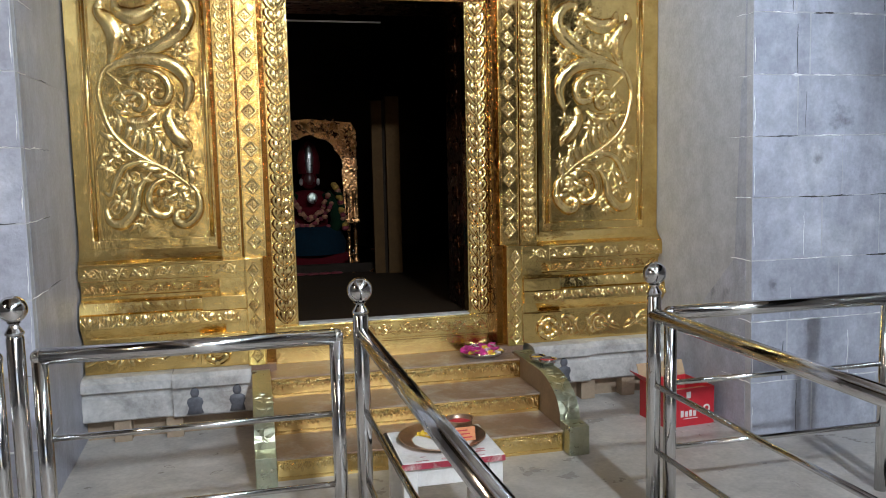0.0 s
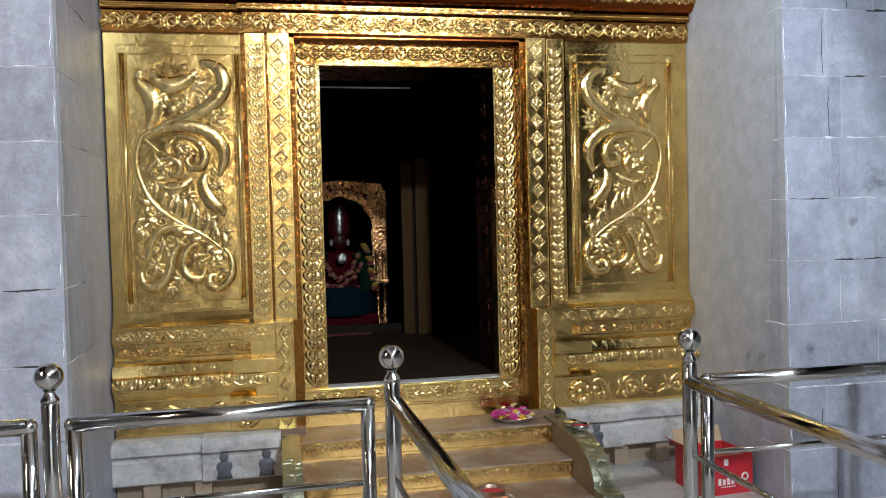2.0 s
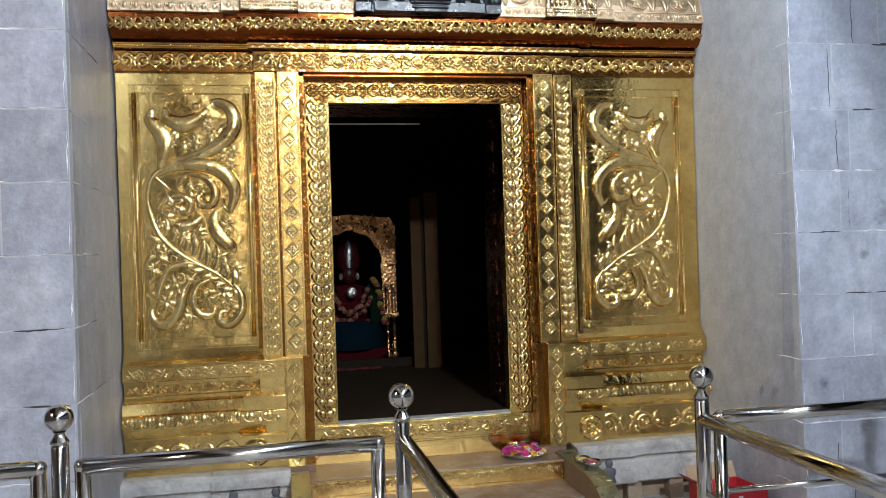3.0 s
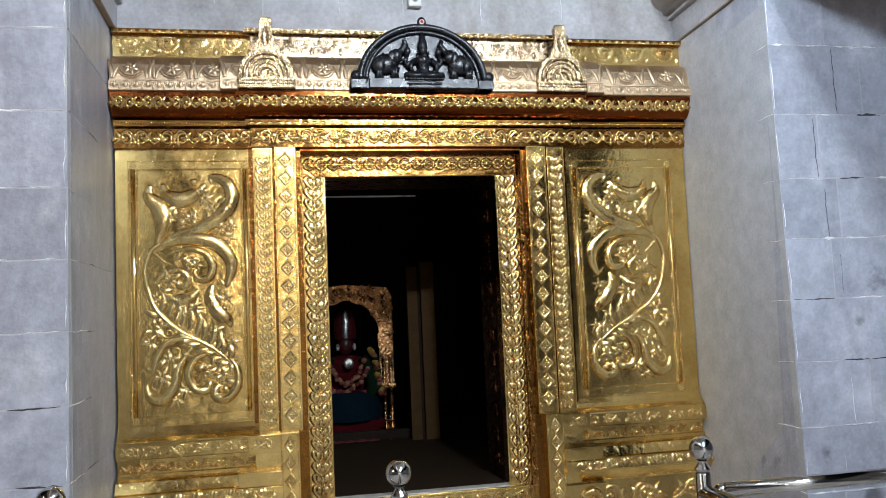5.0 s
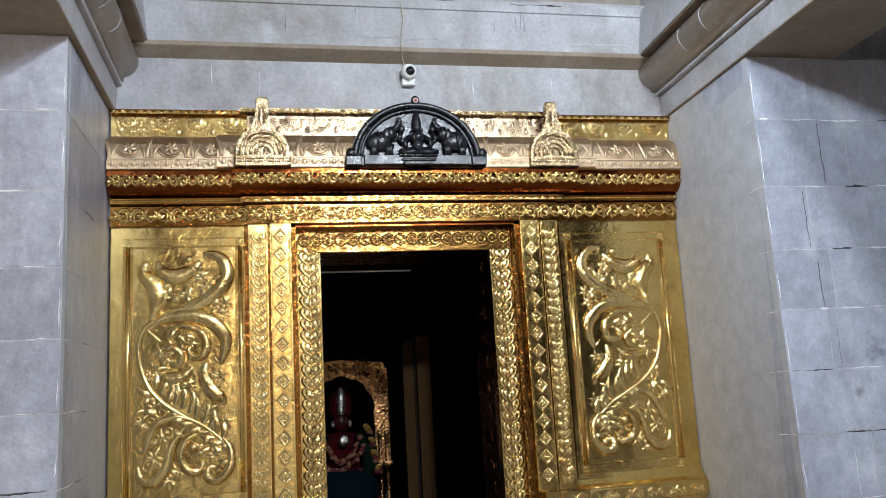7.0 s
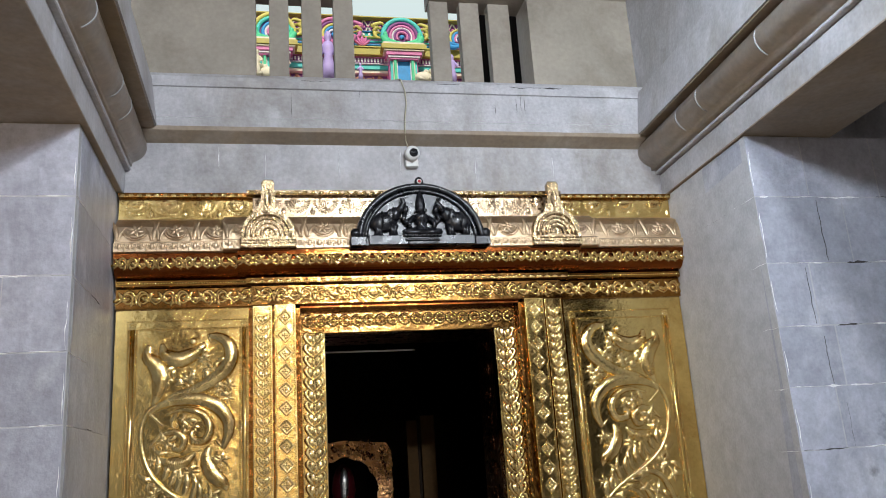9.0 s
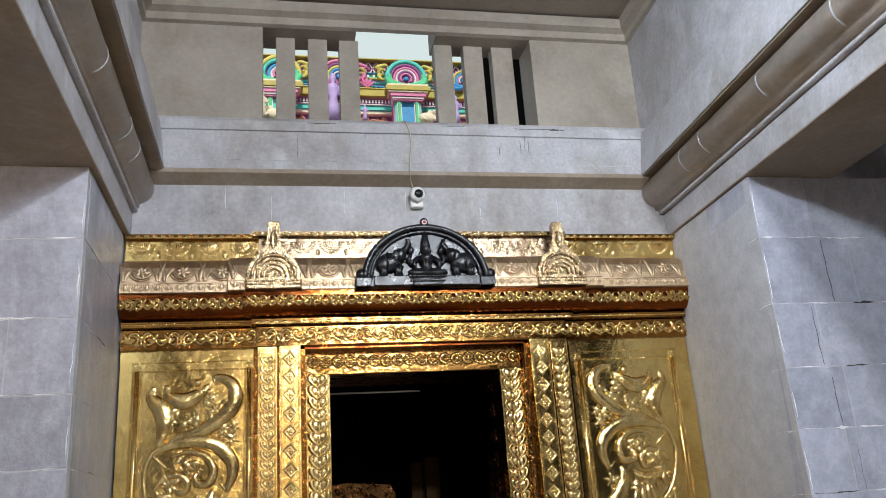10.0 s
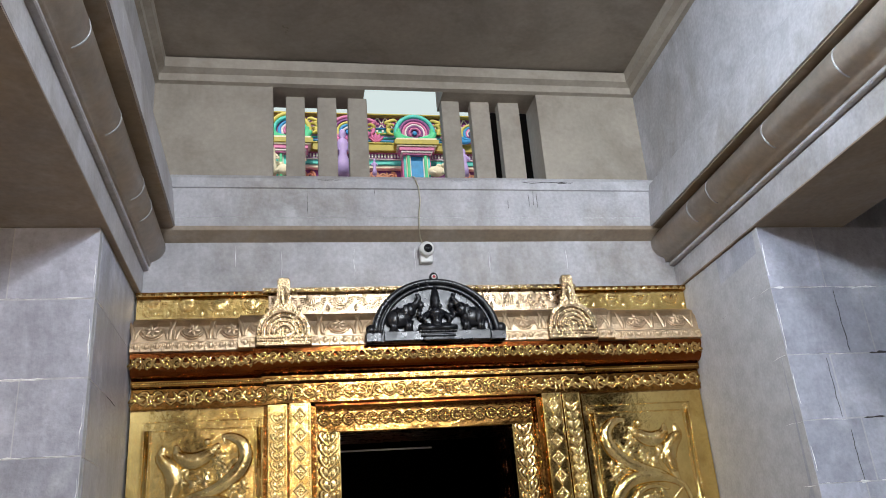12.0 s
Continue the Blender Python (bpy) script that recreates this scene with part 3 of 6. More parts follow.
SCROLL_LINTEL = motif("scroll", scroll_motif(0.138, 0.128), GOLD_BRIGHT)
SCROLL_SILL = motif("scroll", scroll_motif(0.11, 0.10))
SCROLL_REVEAL = motif("scroll", scroll_motif(0.11, 0.10), DARK_METAL)
SCROLL_BIG = motif("scroll", scroll_motif(0.26, 0.18))
PETAL = motif("petal", petal_motif(0.11, 0.078))
PETAL_SMALL = motif("petal", petal_motif(0.062, 0.058), GOLD_EAVE)
SHELL = motif("shell", dome_petal(0.11, 0.066))
SUN = motif("sun_disc", sun_motif(0.19, 0.105))
SUN_PALE = motif("sun_disc", sun_motif(0.19, 0.105), GOLD_PALE)
HEART = motif("heart_leaf", heart_motif(0.122))
ROSETTE = motif("rosette", rosette_motif(0.095))
ROSETTE_LINTEL = motif("rosette", rosette_motif(0.095), GOLD_BRIGHT)
LOZENGE = motif("lozenge", lozenge_motif(0.100, 0.114))
CHEVRON = motif("leaf_pair", heart_motif(0.082))
CHEVRON_SMALL = motif("leaf_pair", chevron_motif(0.062, 0.032))
MEDAL = motif("medallion", medallion_motif(0.24, 0.17), GOLD_EAVE)
TONGUE = motif("leaf_scroll", scroll_motif(0.088, 0.100), GOLD_BRIGHT)

KAP = [(-0.235, 3.075), (-0.245, 3.08), (-0.245, 3.135), (-0.225, 3.145), (-0.222, 3.19), (-0.205, 3.25), (-0.165, 3.30), (-0.12, 3.325)]
for xa, xb in ((GL, WL), (WR, GR)):
    s = -1 if xa < 0 else 1
    n = xb - xa
    c = moulding("base_course", [(-0.14, 0.288), (-0.14, 0.50)], xa, xb, GOLD)
    row_of("scroll", SCROLL_BIG, 3, xa + 0.02, xb - (0.16 if s < 0 else 0) if s < 0 else xb, -0.14, 0.395, c, flip=True)
    moulding("chamfer", [(-0.14, 0.50), (-0.145, 0.51), (-0.195, 0.572), (-0.195, 0.578)], xa, xb, GOLD, "gilded sloping course")
    c = moulding("lotus_course", [(-0.205, 0.578), (-0.21, 0.585), (-0.20, 0.655), (-0.19, 0.663)], xa, xb, GOLD)
    row_of("petal", PETAL, 8, xa, xb, -0.204, 0.618, c)
    c = moulding("shell_course", [(-0.195, 0.663), (-0.20, 0.668), (-0.175, 0.728), (-0.13, 0.74)], xa, xb, GOLD, "gilded shell course")
    row_of("shell", SHELL, 7, xa, xb, -0.184, 0.697, c, tilt=-0.3)
    c = moulding("neck_course", [(-0.12, 0.74), (-0.12, 0.76), (-0.10, 0.765), (-0.10, 0.825), (-0.115, 0.83), (-0.115, 0.855)], xa, xb, GOLD)
    row_of("scroll", SCROLL_SMALL, 9, xa, xb, -0.102, 0.795, c, flip=True)
    c = moulding("scroll_course", [(-0.15, 0.855), (-0.158, 0.86), (-0.158, 0.94), (-0.15, 0.95)], xa, xb, GOLD)
    row_of("scroll", SCROLL, 6, xa, xb, -0.158, 0.90, c, flip=True)
    c = moulding("ledge", [(-0.152, 0.945), (-0.152, 0.955), (-0.118, 0.978), (-0.092, 1.005), (-0.075, 1.035)], xa, xb, GOLD)
    beading(c, bead_line(xa + 0.01, 0.957, xb - 0.01, 0.957, -0.152), 0.0055)
    c = moulding("panel", [(-0.075, 1.035), (-0.075, 2.745)], xa, xb, GOLD, "smooth gilded panel with raised scrolls")
    c = moulding("frieze", [(-0.095, 2.745), (-0.10, 2.75), (-0.10, 2.872), (-0.09, 2.877)], xa, xb, GOLD_SHADE_BROWN, "gilded frieze of scrolls, brown reflection in its ground colour")
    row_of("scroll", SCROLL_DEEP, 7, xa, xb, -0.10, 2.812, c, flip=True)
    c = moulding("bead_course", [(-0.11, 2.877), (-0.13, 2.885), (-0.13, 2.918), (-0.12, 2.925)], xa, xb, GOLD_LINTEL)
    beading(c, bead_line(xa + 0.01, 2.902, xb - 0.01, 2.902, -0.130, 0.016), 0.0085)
    c = moulding("cyma", [(-0.12, 2.925)] + swelling(-0.13, 2.93, -0.215, 3.03) + [(-0.225, 3.04), (-0.225, 3.072)], xa, xb, GOLD_SHADE_RED, "gilded curved course with leaf tongues, red reflection in its colour")
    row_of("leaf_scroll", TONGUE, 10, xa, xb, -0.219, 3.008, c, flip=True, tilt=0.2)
    c = moulding("kapota", KAP, xa, xb, GOLD_EAVE, "pale gilded curved eave")
    row_of("medallion", MEDAL, 3, xa, xb - 0.1 if s < 0 else xb, -0.218, 3.225, c, tilt=-0.28)
    row_of("petal", PETAL_SMALL, 13, xa, xb, -0.246, 3.108, c)
    c = moulding("upper_frieze", [(-0.11, 3.325), (-0.11, 3.46)], xa, xb, GOLD)
    row_of("sun_disc", SUN, 4, xa, xb, -0.11, 3.39, c)
    c = moulding("cap", [(-0.12, 3.46), (-0.15, 3.468), (-0.155, 3.495), (-0.14, 3.50)], xa, xb, GOLD_SHADE_BROWN)
    row_of("leaf_pair", CHEVRON_SMALL, 16, xa, xb, -0.152, 3.482, c)
    part("filler", box(*sorted((s * 0.90, s * 1.05)), -0.135, -0.03, 0.288, 0.965), GOLD, front)
    part("filler", box(*sorted((s * 0.732, s * 0.792)), -0.15, -0.03, 0.288, 0.962), GOLD_SHADE_BROWN, front)
    part("filler", box(*sorted((s * 0.735, s * 0.90)), -0.19, -0.035, 0.24, 0.2875), COPPER_TREAD, front, "worn copper corner")
    # end blocks of the courses beside the jamb
    def blk(x0, x1, y, z0, z1, mat, nm="end_block"):
        a, b = sorted((s * x0, s * x1))
        return part(nm, box(a, b, y, -0.05, z0, z1, 0.004), mat, front)
    c = blk(0.90, 1.19, -0.165, 0.288, 0.494, GOLD)
    part_mesh("rosette", ROSETTE, Matrix.Translation((s * 1.09, -0.165, 0.385)) @ Matrix.Scale(1.9, 4), c)
    spin = tube(arc(s * 1.09, 0.385, 0.085, 0, 360, 24, -0.165), 0.006, 6)
    part("ring", spin, GOLD, c, soft=True)
    c = blk(0.90, 1.18, -0.235, 0.572, 0.655, GOLD)
    row_of("petal", PETAL, 2, s * 0.95, s * 1.17, -0.235, 0.615, c)
    c = blk(0.90, 1.16, -0.222, 0.655, 0.742, GOLD)
    row_of("shell", SHELL, 2, s * 0.95, s * 1.15, -0.215, 0.70, c)
    blk(0.90, 1.06, -0.13, 0.74, 0.845, GOLD)
    c = blk(0.90, 1.10, -0.185, 0.845, 0.955, GOLD)
    row_of("scroll", SCROLL, 1, s * 0.95, s * 1.08, -0.185, 0.90, c)
    c = part("lozenge_foot", box(*sorted((s * 0.79, s * 0.905)), -0.20, -0.02, 0.288, 0.965, 0.005), GOLD, front)
    for i in range(6):
        part_mesh("lozenge", LOZENGE, Matrix.Translation((s * 0.848, -0.20, 0.345 + 0.108 * i)) @ Matrix.Diagonal((0.8, 1, 1, 1)), c)
    beading(c, bead_line(s * 0.80, 0.30, s * 0.80, 0.95, -0.201) + bead_line(s * 0.895, 0.30, s * 0.895, 0.95, -0.201), 0.0045)

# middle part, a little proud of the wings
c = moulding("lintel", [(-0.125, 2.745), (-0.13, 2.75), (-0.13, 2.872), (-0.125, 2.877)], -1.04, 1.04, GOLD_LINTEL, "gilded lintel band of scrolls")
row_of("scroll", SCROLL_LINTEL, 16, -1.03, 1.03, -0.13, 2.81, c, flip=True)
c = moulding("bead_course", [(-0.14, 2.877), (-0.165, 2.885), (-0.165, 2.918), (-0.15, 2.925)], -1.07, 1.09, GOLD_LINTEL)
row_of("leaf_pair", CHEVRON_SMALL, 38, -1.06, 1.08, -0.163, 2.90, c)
c = moulding("cyma", [(-0.15, 2.925)] + swelling(-0.17, 2.93, -0.27, 3.03) + [(-0.285, 3.04), (-0.285, 3.072)], -1.12, 1.16, GOLD_SHADE_RED, "gilded curved course with leaf tongues, red reflection in its colour")
row_of("leaf_scroll", TONGUE, 27, -1.11, 1.15, -0.275, 3.008, c, flip=True, tilt=0.2)
c = moulding("kapota", [(y - 0.05, z) for y, z in KAP], -1.21, 1.29, GOLD_EAVE, "pale gilded curved eave")
row_of("medallion", MEDAL, 10, -1.20, 1.28, -0.268, 3.225, c, tilt=-0.28)
row_of("petal", PETAL_SMALL, 40, -1.20, 1.28, -0.296, 3.108, c)
c = moulding("upper_frieze", [(-0.15, 3.325), (-0.15, 3.465)], -1.03, 1.05, GOLD_PALE)
row_of("sun_disc", SUN_PALE, 11, -1.02, 1.04, -0.15, 3.395, c)
c = moulding("cap", [(-0.16, 3.465), (-0.185, 3.473), (-0.19, 3.503), (-0.175, 3.51)], -1.07, 1.09, GOLD_PALE)
row_of("leaf_pair", CHEVRON_SMALL, 38, -1.06, 1.08, -0.187, 3.488, c)

for s in (-1, 1):
    def sx(a, b):
        return tuple(sorted((s * a, s * b)))
    c = part("outer_jamb", box(*sx(0.912, 1.035), -0.125, -0.02, 0.96, 2.748, 0.005), GOLD, front)
    for i in range(29):
        part_mesh("leaf_pair", CHEVRON, Matrix.Translation((s * 0.973, -0.124, 1.02 + 0.0585 * i)), c)
    beading(c, bead_line(s * 0.925, 0.98, s * 0.925, 2.73, -0.126) + bead_line(s * 1.022, 0.98, s * 1.022, 2.73, -0.126), 0.0048)
    c = part("lozenge_jamb", box(*sx(0.765, 0.900), -0.14, -0.02, 0.96, 2.748, 0.005), GOLD, front)
    for i in range(15):
        part_mesh("lozenge", LOZENGE, Matrix.Translation((s * 0.832, -0.139, 1.06 + 0.1145 * i)), c)
    beading(c, bead_line(s * 0.778, 0.98, s * 0.778, 2.73, -0.141) + bead_line(s * 0.888, 0.98, s * 0.888, 2.73, -0.141), 0.0048)
    part("fillet", box(*sx(0.900, 0.912), -0.11, -0.02, 0.96, 2.748), GOLD_SHADE_BROWN, front)
    part("fillet", box(*sx(1.035, 1.06), -0.085, -0.02, 0.96, 2.748), GOLD_SHADE_BROWN, front)
    part("jamb_return", box(*sx(0.733, 0.766), -0.10, 0.05, 0.345, 2.748, 0.003), GOLD_SHADE_BROWN, front, "gilded side of the jamb, brown reflection in its colour")
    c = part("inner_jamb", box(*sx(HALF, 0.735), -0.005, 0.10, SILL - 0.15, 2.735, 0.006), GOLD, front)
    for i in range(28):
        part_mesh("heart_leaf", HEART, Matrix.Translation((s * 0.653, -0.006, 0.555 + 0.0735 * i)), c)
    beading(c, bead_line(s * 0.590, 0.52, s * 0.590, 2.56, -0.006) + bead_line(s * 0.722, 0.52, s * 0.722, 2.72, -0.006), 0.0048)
    part("door_reveal", box(*sx(HALF + 0.003, 0.9), 0.10, 0.55, 0.30, 2.75), DARK_METAL, front, "dark embossed metal reveal")
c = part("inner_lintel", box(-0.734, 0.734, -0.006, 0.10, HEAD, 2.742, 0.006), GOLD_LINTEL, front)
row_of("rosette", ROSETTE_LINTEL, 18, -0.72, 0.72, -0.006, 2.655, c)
part("jamb_return", box(-0.765, 0.765, -0.10, 0.0, 2.728, 2.747), GOLD_SHADE_RED, front, "gilded underside of the lintel, red shade in its colour")
part("door_reveal", box(-0.6, 0.6, 0.10, 0.55, HEAD + 0.003, 2.75), DARK_METAL, front, "dark embossed metal reveal")
c = part("sill", box(-0.766, 0.766, -0.03, 0.30, 0.345, SILL - 0.012, 0.005), GOLD, front, "gilded sill with scroll band")
row_of("scroll", SCROLL_SILL, 11, -0.70, 0.70, -0.03, 0.418, c, flip=True)
beading(c, bead_line(-0.74, 0.472, 0.74, 0.472, -0.031) + bead_line(-0.74, 0.362, 0.74, 0.362, -0.031), 0.0045)
part("sill_stone", box(-HALF, HALF, -0.028, 0.055, SILL - 0.010, SILL, 0.003), STONE_ROUGH, front, "worn grey stone sill")


part("inner_sill", box(-HALF, HALF, 0.06, 0.55, SILL - 0.030, SILL - 0.004, 0.003), FLOOR_DARK, front, "worn inner sill, dimness in its colour")


# the two scroll panels
def panel_ornament(s, x0, x1, z0, z1):
    """Raised border and vine inside a wing's panel; u runs away from the jamb on the right wing."""
    w, h = x1 - x0, z1 - z0
    k = w / 460.0
    def P(*uv):
        return [((x0 + (u - 95) * k) if s < 0 else (x1 - (u - 95) * k), z0 + (1140 - v) * h / 1065.0) for u, v in uv]
    y, b = -0.076, 0.055
    rim = box(x0 - b, x1 + b, y - 0.003, y + 0.001, z1 + 0.006, z1 + b - 0.006, 0.0015)
    orn = part("panel_border", box(x0 - b, x1 + b, y - 0.003, y + 0.001, z0 - b + 0.006, z0 - 0.006, 0.0015, rim), GOLD, front)
    beading(orn, bead_line(x0 - b, z0 - b, x1 + b, z0 - b, y) + bead_line(x0 - b, z1 + b, x1 + b, z1 + b, y) + bead_line(x0 - b, z0 - b, x0 - b, z1 + b, y)
            + bead_line(x1 + b, z0 - b, x1 + b, z1 + b, y) + bead_line(x0, z0, x1, z0, y) + bead_line(x0, z1, x1, z1, y) + bead_line(x0, z0, x0, z1, y) + bead_line(x1, z0, x1, z1, y), 0.0052)
    for cx in (x0 - b / 2, x1 + b / 2):
        for cz in (z0 - b / 2, z1 + b / 2):
            part_mesh("rosette", ROSETTE, Matrix.Translation((cx, y, cz)) @ Matrix.Scale(0.55, 4), orn)
    for xa, xb in ((x0 - b + 0.008, x0 - 0.008), (x1 + 0.008, x1 + b - 0.008)):
        xm = (xa + xb) / 2
        part("border_strip", tube([(xm, y + 0.004, z0 - b * 0.2), (xm, y + 0.004, z1 + b * 0.2)], (xb - xa) * 0.36, 14, None, 0.62), GOLD, orn, "polished convex gilded strip", True)
        beading(orn, bead_line(xa + 0.001, z0, xa + 0.001, z1, y - 0.002) + bead_line(xb - 0.001, z0, xb - 0.001, z1, y - 0.002), 0.0062, GOLD_CHASED)

    def ribbed(pts, r0, r1, r2):
        """A broad flat crescent with small ribs across its back."""
        piece("paisley", horn(pts, r0, r1, r2, flat=0.42, sides=12))
        line = spline(pts, 8)
        n = len(line) - 1
        for i in range(6, n - 5):
            d = (line[i + 1] - line[i - 1]).normalized()
            q = Vector((-d.z, 0, d.x)) * r1 * 0.62 * math.sin(math.pi * i / n)
            c = line[i] + Vector((0, -r1 * 0.34, 0))
            piece("rib", tube([tuple(c - q + Vector((0, 0.006, 0))), tuple(c - Vector((0, 0.003, 0))), tuple(c + q + Vector((0, 0.006, 0)))], 0.0042, 5))

    def piece(nm, bm):
        bm.transform(Matrix.Translation((0, -0.072, 0)) @ Matrix.Diagonal((1, 1.25, 1, 1)))
        part(nm, bm, GOLD_CHASED, front, soft=True)
    piece("vine_stem", horn(P((505, 935), (420, 865), (330, 815), (240, 760), (172, 690), (135, 600), (124, 510), (150, 430), (190, 400)), 0.010, 0.019, 0.015))
    piece("vine_horn", horn(P((170, 412), (260, 368), (350, 345), (430, 305), (490, 255), (517, 195), (500, 140), (455, 112), (415, 108)), 0.012, 0.052, 0.018, flat=0.5))
    piece("vine_horn", horn(P((150, 440), (215, 398), (300, 380), (390, 385), (455, 415), (500, 470), (505, 530), (480, 595)), 0.012, 0.052, 0.02, flat=0.5))
    ribbed(P((172, 405), (195, 350), (205, 290), (185, 235), (145, 190), (150, 140)), 0.012, 0.058, 0.014)
    ribbed(P((205, 135), (222, 185), (280, 208), (345, 185), (400, 140)), 0.012, 0.056, 0.016)
    ribbed(P((195, 615), (250, 648), (310, 645), (362, 605)), 0.008, 0.047, 0.010)
    ribbed(P((420, 585), (408, 640), (440, 705), (485, 745), (500, 775)), 0.014, 0.049, 0.008)
    piece("curl", horn(P((230, 445), (310, 425), (385, 445), (422, 500), (405, 555), (360, 558), (340, 530), (365, 512)), 0.008, 0.030, 0.012))
    piece("curl", horn(P((165, 575), (210, 530), (270, 518), (310, 550), (298, 590), (268, 585), (270, 560)), 0.008, 0.026, 0.012))
    piece("curl", horn(P((480, 900), (522, 955), (522, 1030), (470, 1082), (425, 1070), (428, 1032), (465, 1030)), 0.010, 0.036, 0.014))
    piece("curl", horn(P((430, 880), (345, 900), (308, 965), (330, 1030), (385, 1042), (400, 1010), (370, 1000)), 0.008, 0.032, 0.012))
    piece("curl", horn(P((400, 850), (300, 812), (215, 830), (175, 890), (150, 948), (125, 935)), 0.008, 0.026, 0.014))
    piece("curl", horn(P((330, 845), (268, 930), (245, 1020), (190, 1075), (138, 1060), (122, 1005)), 0.008, 0.040, 0.014, flat=0.7))
    for a, bq in (((140, 418), (222, 492)), ((430, 360), (422, 392)), ((448, 560), (488, 602)), ((410, 100), (425, 140)), ((478, 948), (522, 915))):
        piece("collar", horn(P(a, ((a[0] + bq[0]) / 2, (a[1] + bq[1]) / 2), bq), 0.006, 0.011, 0.006))
    mirror = 1 if s < 0 else -1
    def lf(nm, u, v, ang, length, width, high, bend=0):
        (x, z), = P((u, v))
        a = ang if s < 0 else 180 - ang
        piece(nm, leaf(x, z, a, length * k * 1.25, width * k * 1.25, high, None, bend * mirror))
    rnd = random.Random(7)
    # flame leaves along the lower stem and fill of small leaves and buds
    for i in range(11):
        t = i / 10
        u, v = 190 + 300 * t, 690 + 225 * t
        lf("flame_leaf", u, v, 62 + rnd.uniform(-14, 14), 70 + 26 * math.sin(3.1 * t), 30, 0.020, 30)
        lf("flame_leaf", u - 8, v + 16, 205 + rnd.uniform(-18, 18), 46 + rnd.uniform(0, 22), 26, 0.016, -35)
    for u, v, a in ((270, 320, 60), (300, 320, 100), (330, 310, 40), (270, 290, 140), (350, 285, 80), (400, 300, 50), (430, 275, 70), (405, 240, 110), (450, 230, 60), (385, 215, 20),
                    (440, 330, 0), (480, 330, -30), (470, 370, 20), (500, 340, 60), (250, 470, 20), (290, 470, 0), (320, 480, 40), (300, 500, -40), (210, 560, 60), (240, 550, 0), (190, 590, -60),
                    (150, 780, 170), (170, 760, 130), (200, 790, 200), (140, 830, 150), (230, 870, 240), (200, 900, 260), (240, 920, 300), (280, 860, 280), (170, 1010, 20), (200, 1000, -10), (230, 990, 40),
                    (360, 940, 30), (380, 960, -30), (350, 980, 80), (400, 930, 10), (450, 980, 40), (470, 1000, -40), (440, 950, 80), (490, 970, 60), (300, 1040, 200), (270, 1080, 170), (330, 690, 80), (290, 700, 110), (460, 660, 100), (180, 330, 100), (225, 300, 50), (230, 270, 80)):
        lf("small_leaf", u, v, a + rnd.uniform(-10, 10), 42 + rnd.uniform(-8, 12), 24, 0.020, rnd.choice((-45, 45)))
    for u, v, a, size in ((325, 300, 70, 1.0), (430, 265, 60, 1.2), (395, 215, 100, 0.9), (300, 480, 20, 1.0), (345, 505, 60, 0.9), (225, 565, 40, 1.1), (455, 335, 10, 0.9), (490, 375, -20, 0.9),
                          (505, 330, 50, 0.8), (195, 775, 150, 1.1), (150, 830, 190, 1.0), (235, 890, 230, 1.0), (185, 985, 60, 1.2), (365, 965, 40, 1.2), (455, 985, 110, 1.0), (300, 1030, 250, 1.1),
                          (475, 650, 80, 0.9), (335, 695, 70, 1.1), (280, 720, 95, 1.0), (225, 300, 60, 0.8), (165, 640, 20, 0.8), (430, 800, 100, 1.1), (500, 850, 80, 0.9), (265, 1075, 200, 0.9)):
        (x, z), = P((u, v))
        turn = a if s < 0 else 180 - a
        c = 0.075 * size
        for q in (-2, -1, 0, 1, 2):
            piece("acanthus_leaf", leaf(x, z, turn + q * 34 * mirror, c * (1.0 - 0.12 * abs(q)), c * 0.36, 0.017, None, 30 * q * mirror))
        piece("tendril", spiral(x - c * 0.5 * math.cos(radians(turn)), z - c * 0.5 * math.sin(radians(turn)), c * 0.45, c * 0.12, turn, turn + 400 * mirror, c * 0.10, c * 0.075))
    for u, v, r in ((345, 130, 16), (370, 165, 13), (395, 170, 14), (360, 945, 22), (240, 285, 14), (450, 870, 12), (350, 560, 14), (140, 1060, 12), (470, 1040, 16), (385, 1030, 12), (300, 470, 14), (235, 690, 10), (470, 690, 12)):
        (x, z), = P((u, v))
        piece("bud", ball((x, 0, z), r * k * 1.2, 1, 0.8, 1, None, 10, 7))


panel_ornament(-1, -1.735, -1.115, 1.10, 2.615)
panel_ornament(1, 1.15, 1.785, 1.10, 2.605)

# reveal embossing inside the door
for i in range(12):
    part_mesh("scroll", SCROLL_REVEAL, Matrix.Translation((0.574, 0.30, 0.62 + 0.17 * i)) @ Matrix.Rotation(-math.pi / 2, 4, "Z") @ Matrix.Scale(1.4, 4), front)
for i in range(12):
    part_mesh("scroll", SCROLL_SMALL, Matrix.Translation((0.732, -0.05, 0.62 + 0.17 * i)) @ Matrix.Rotation(-math.pi / 2, 4, "Z") @ Matrix.Rotation(math.pi / 2, 4, "Y"), front)

# stone plinth under the gilded wings
STAIN = material("oily_stain", (0.10, 0.10, 0.115), 0.5, 0.0, 0.3, 20, 0.1, 60, 0.1)
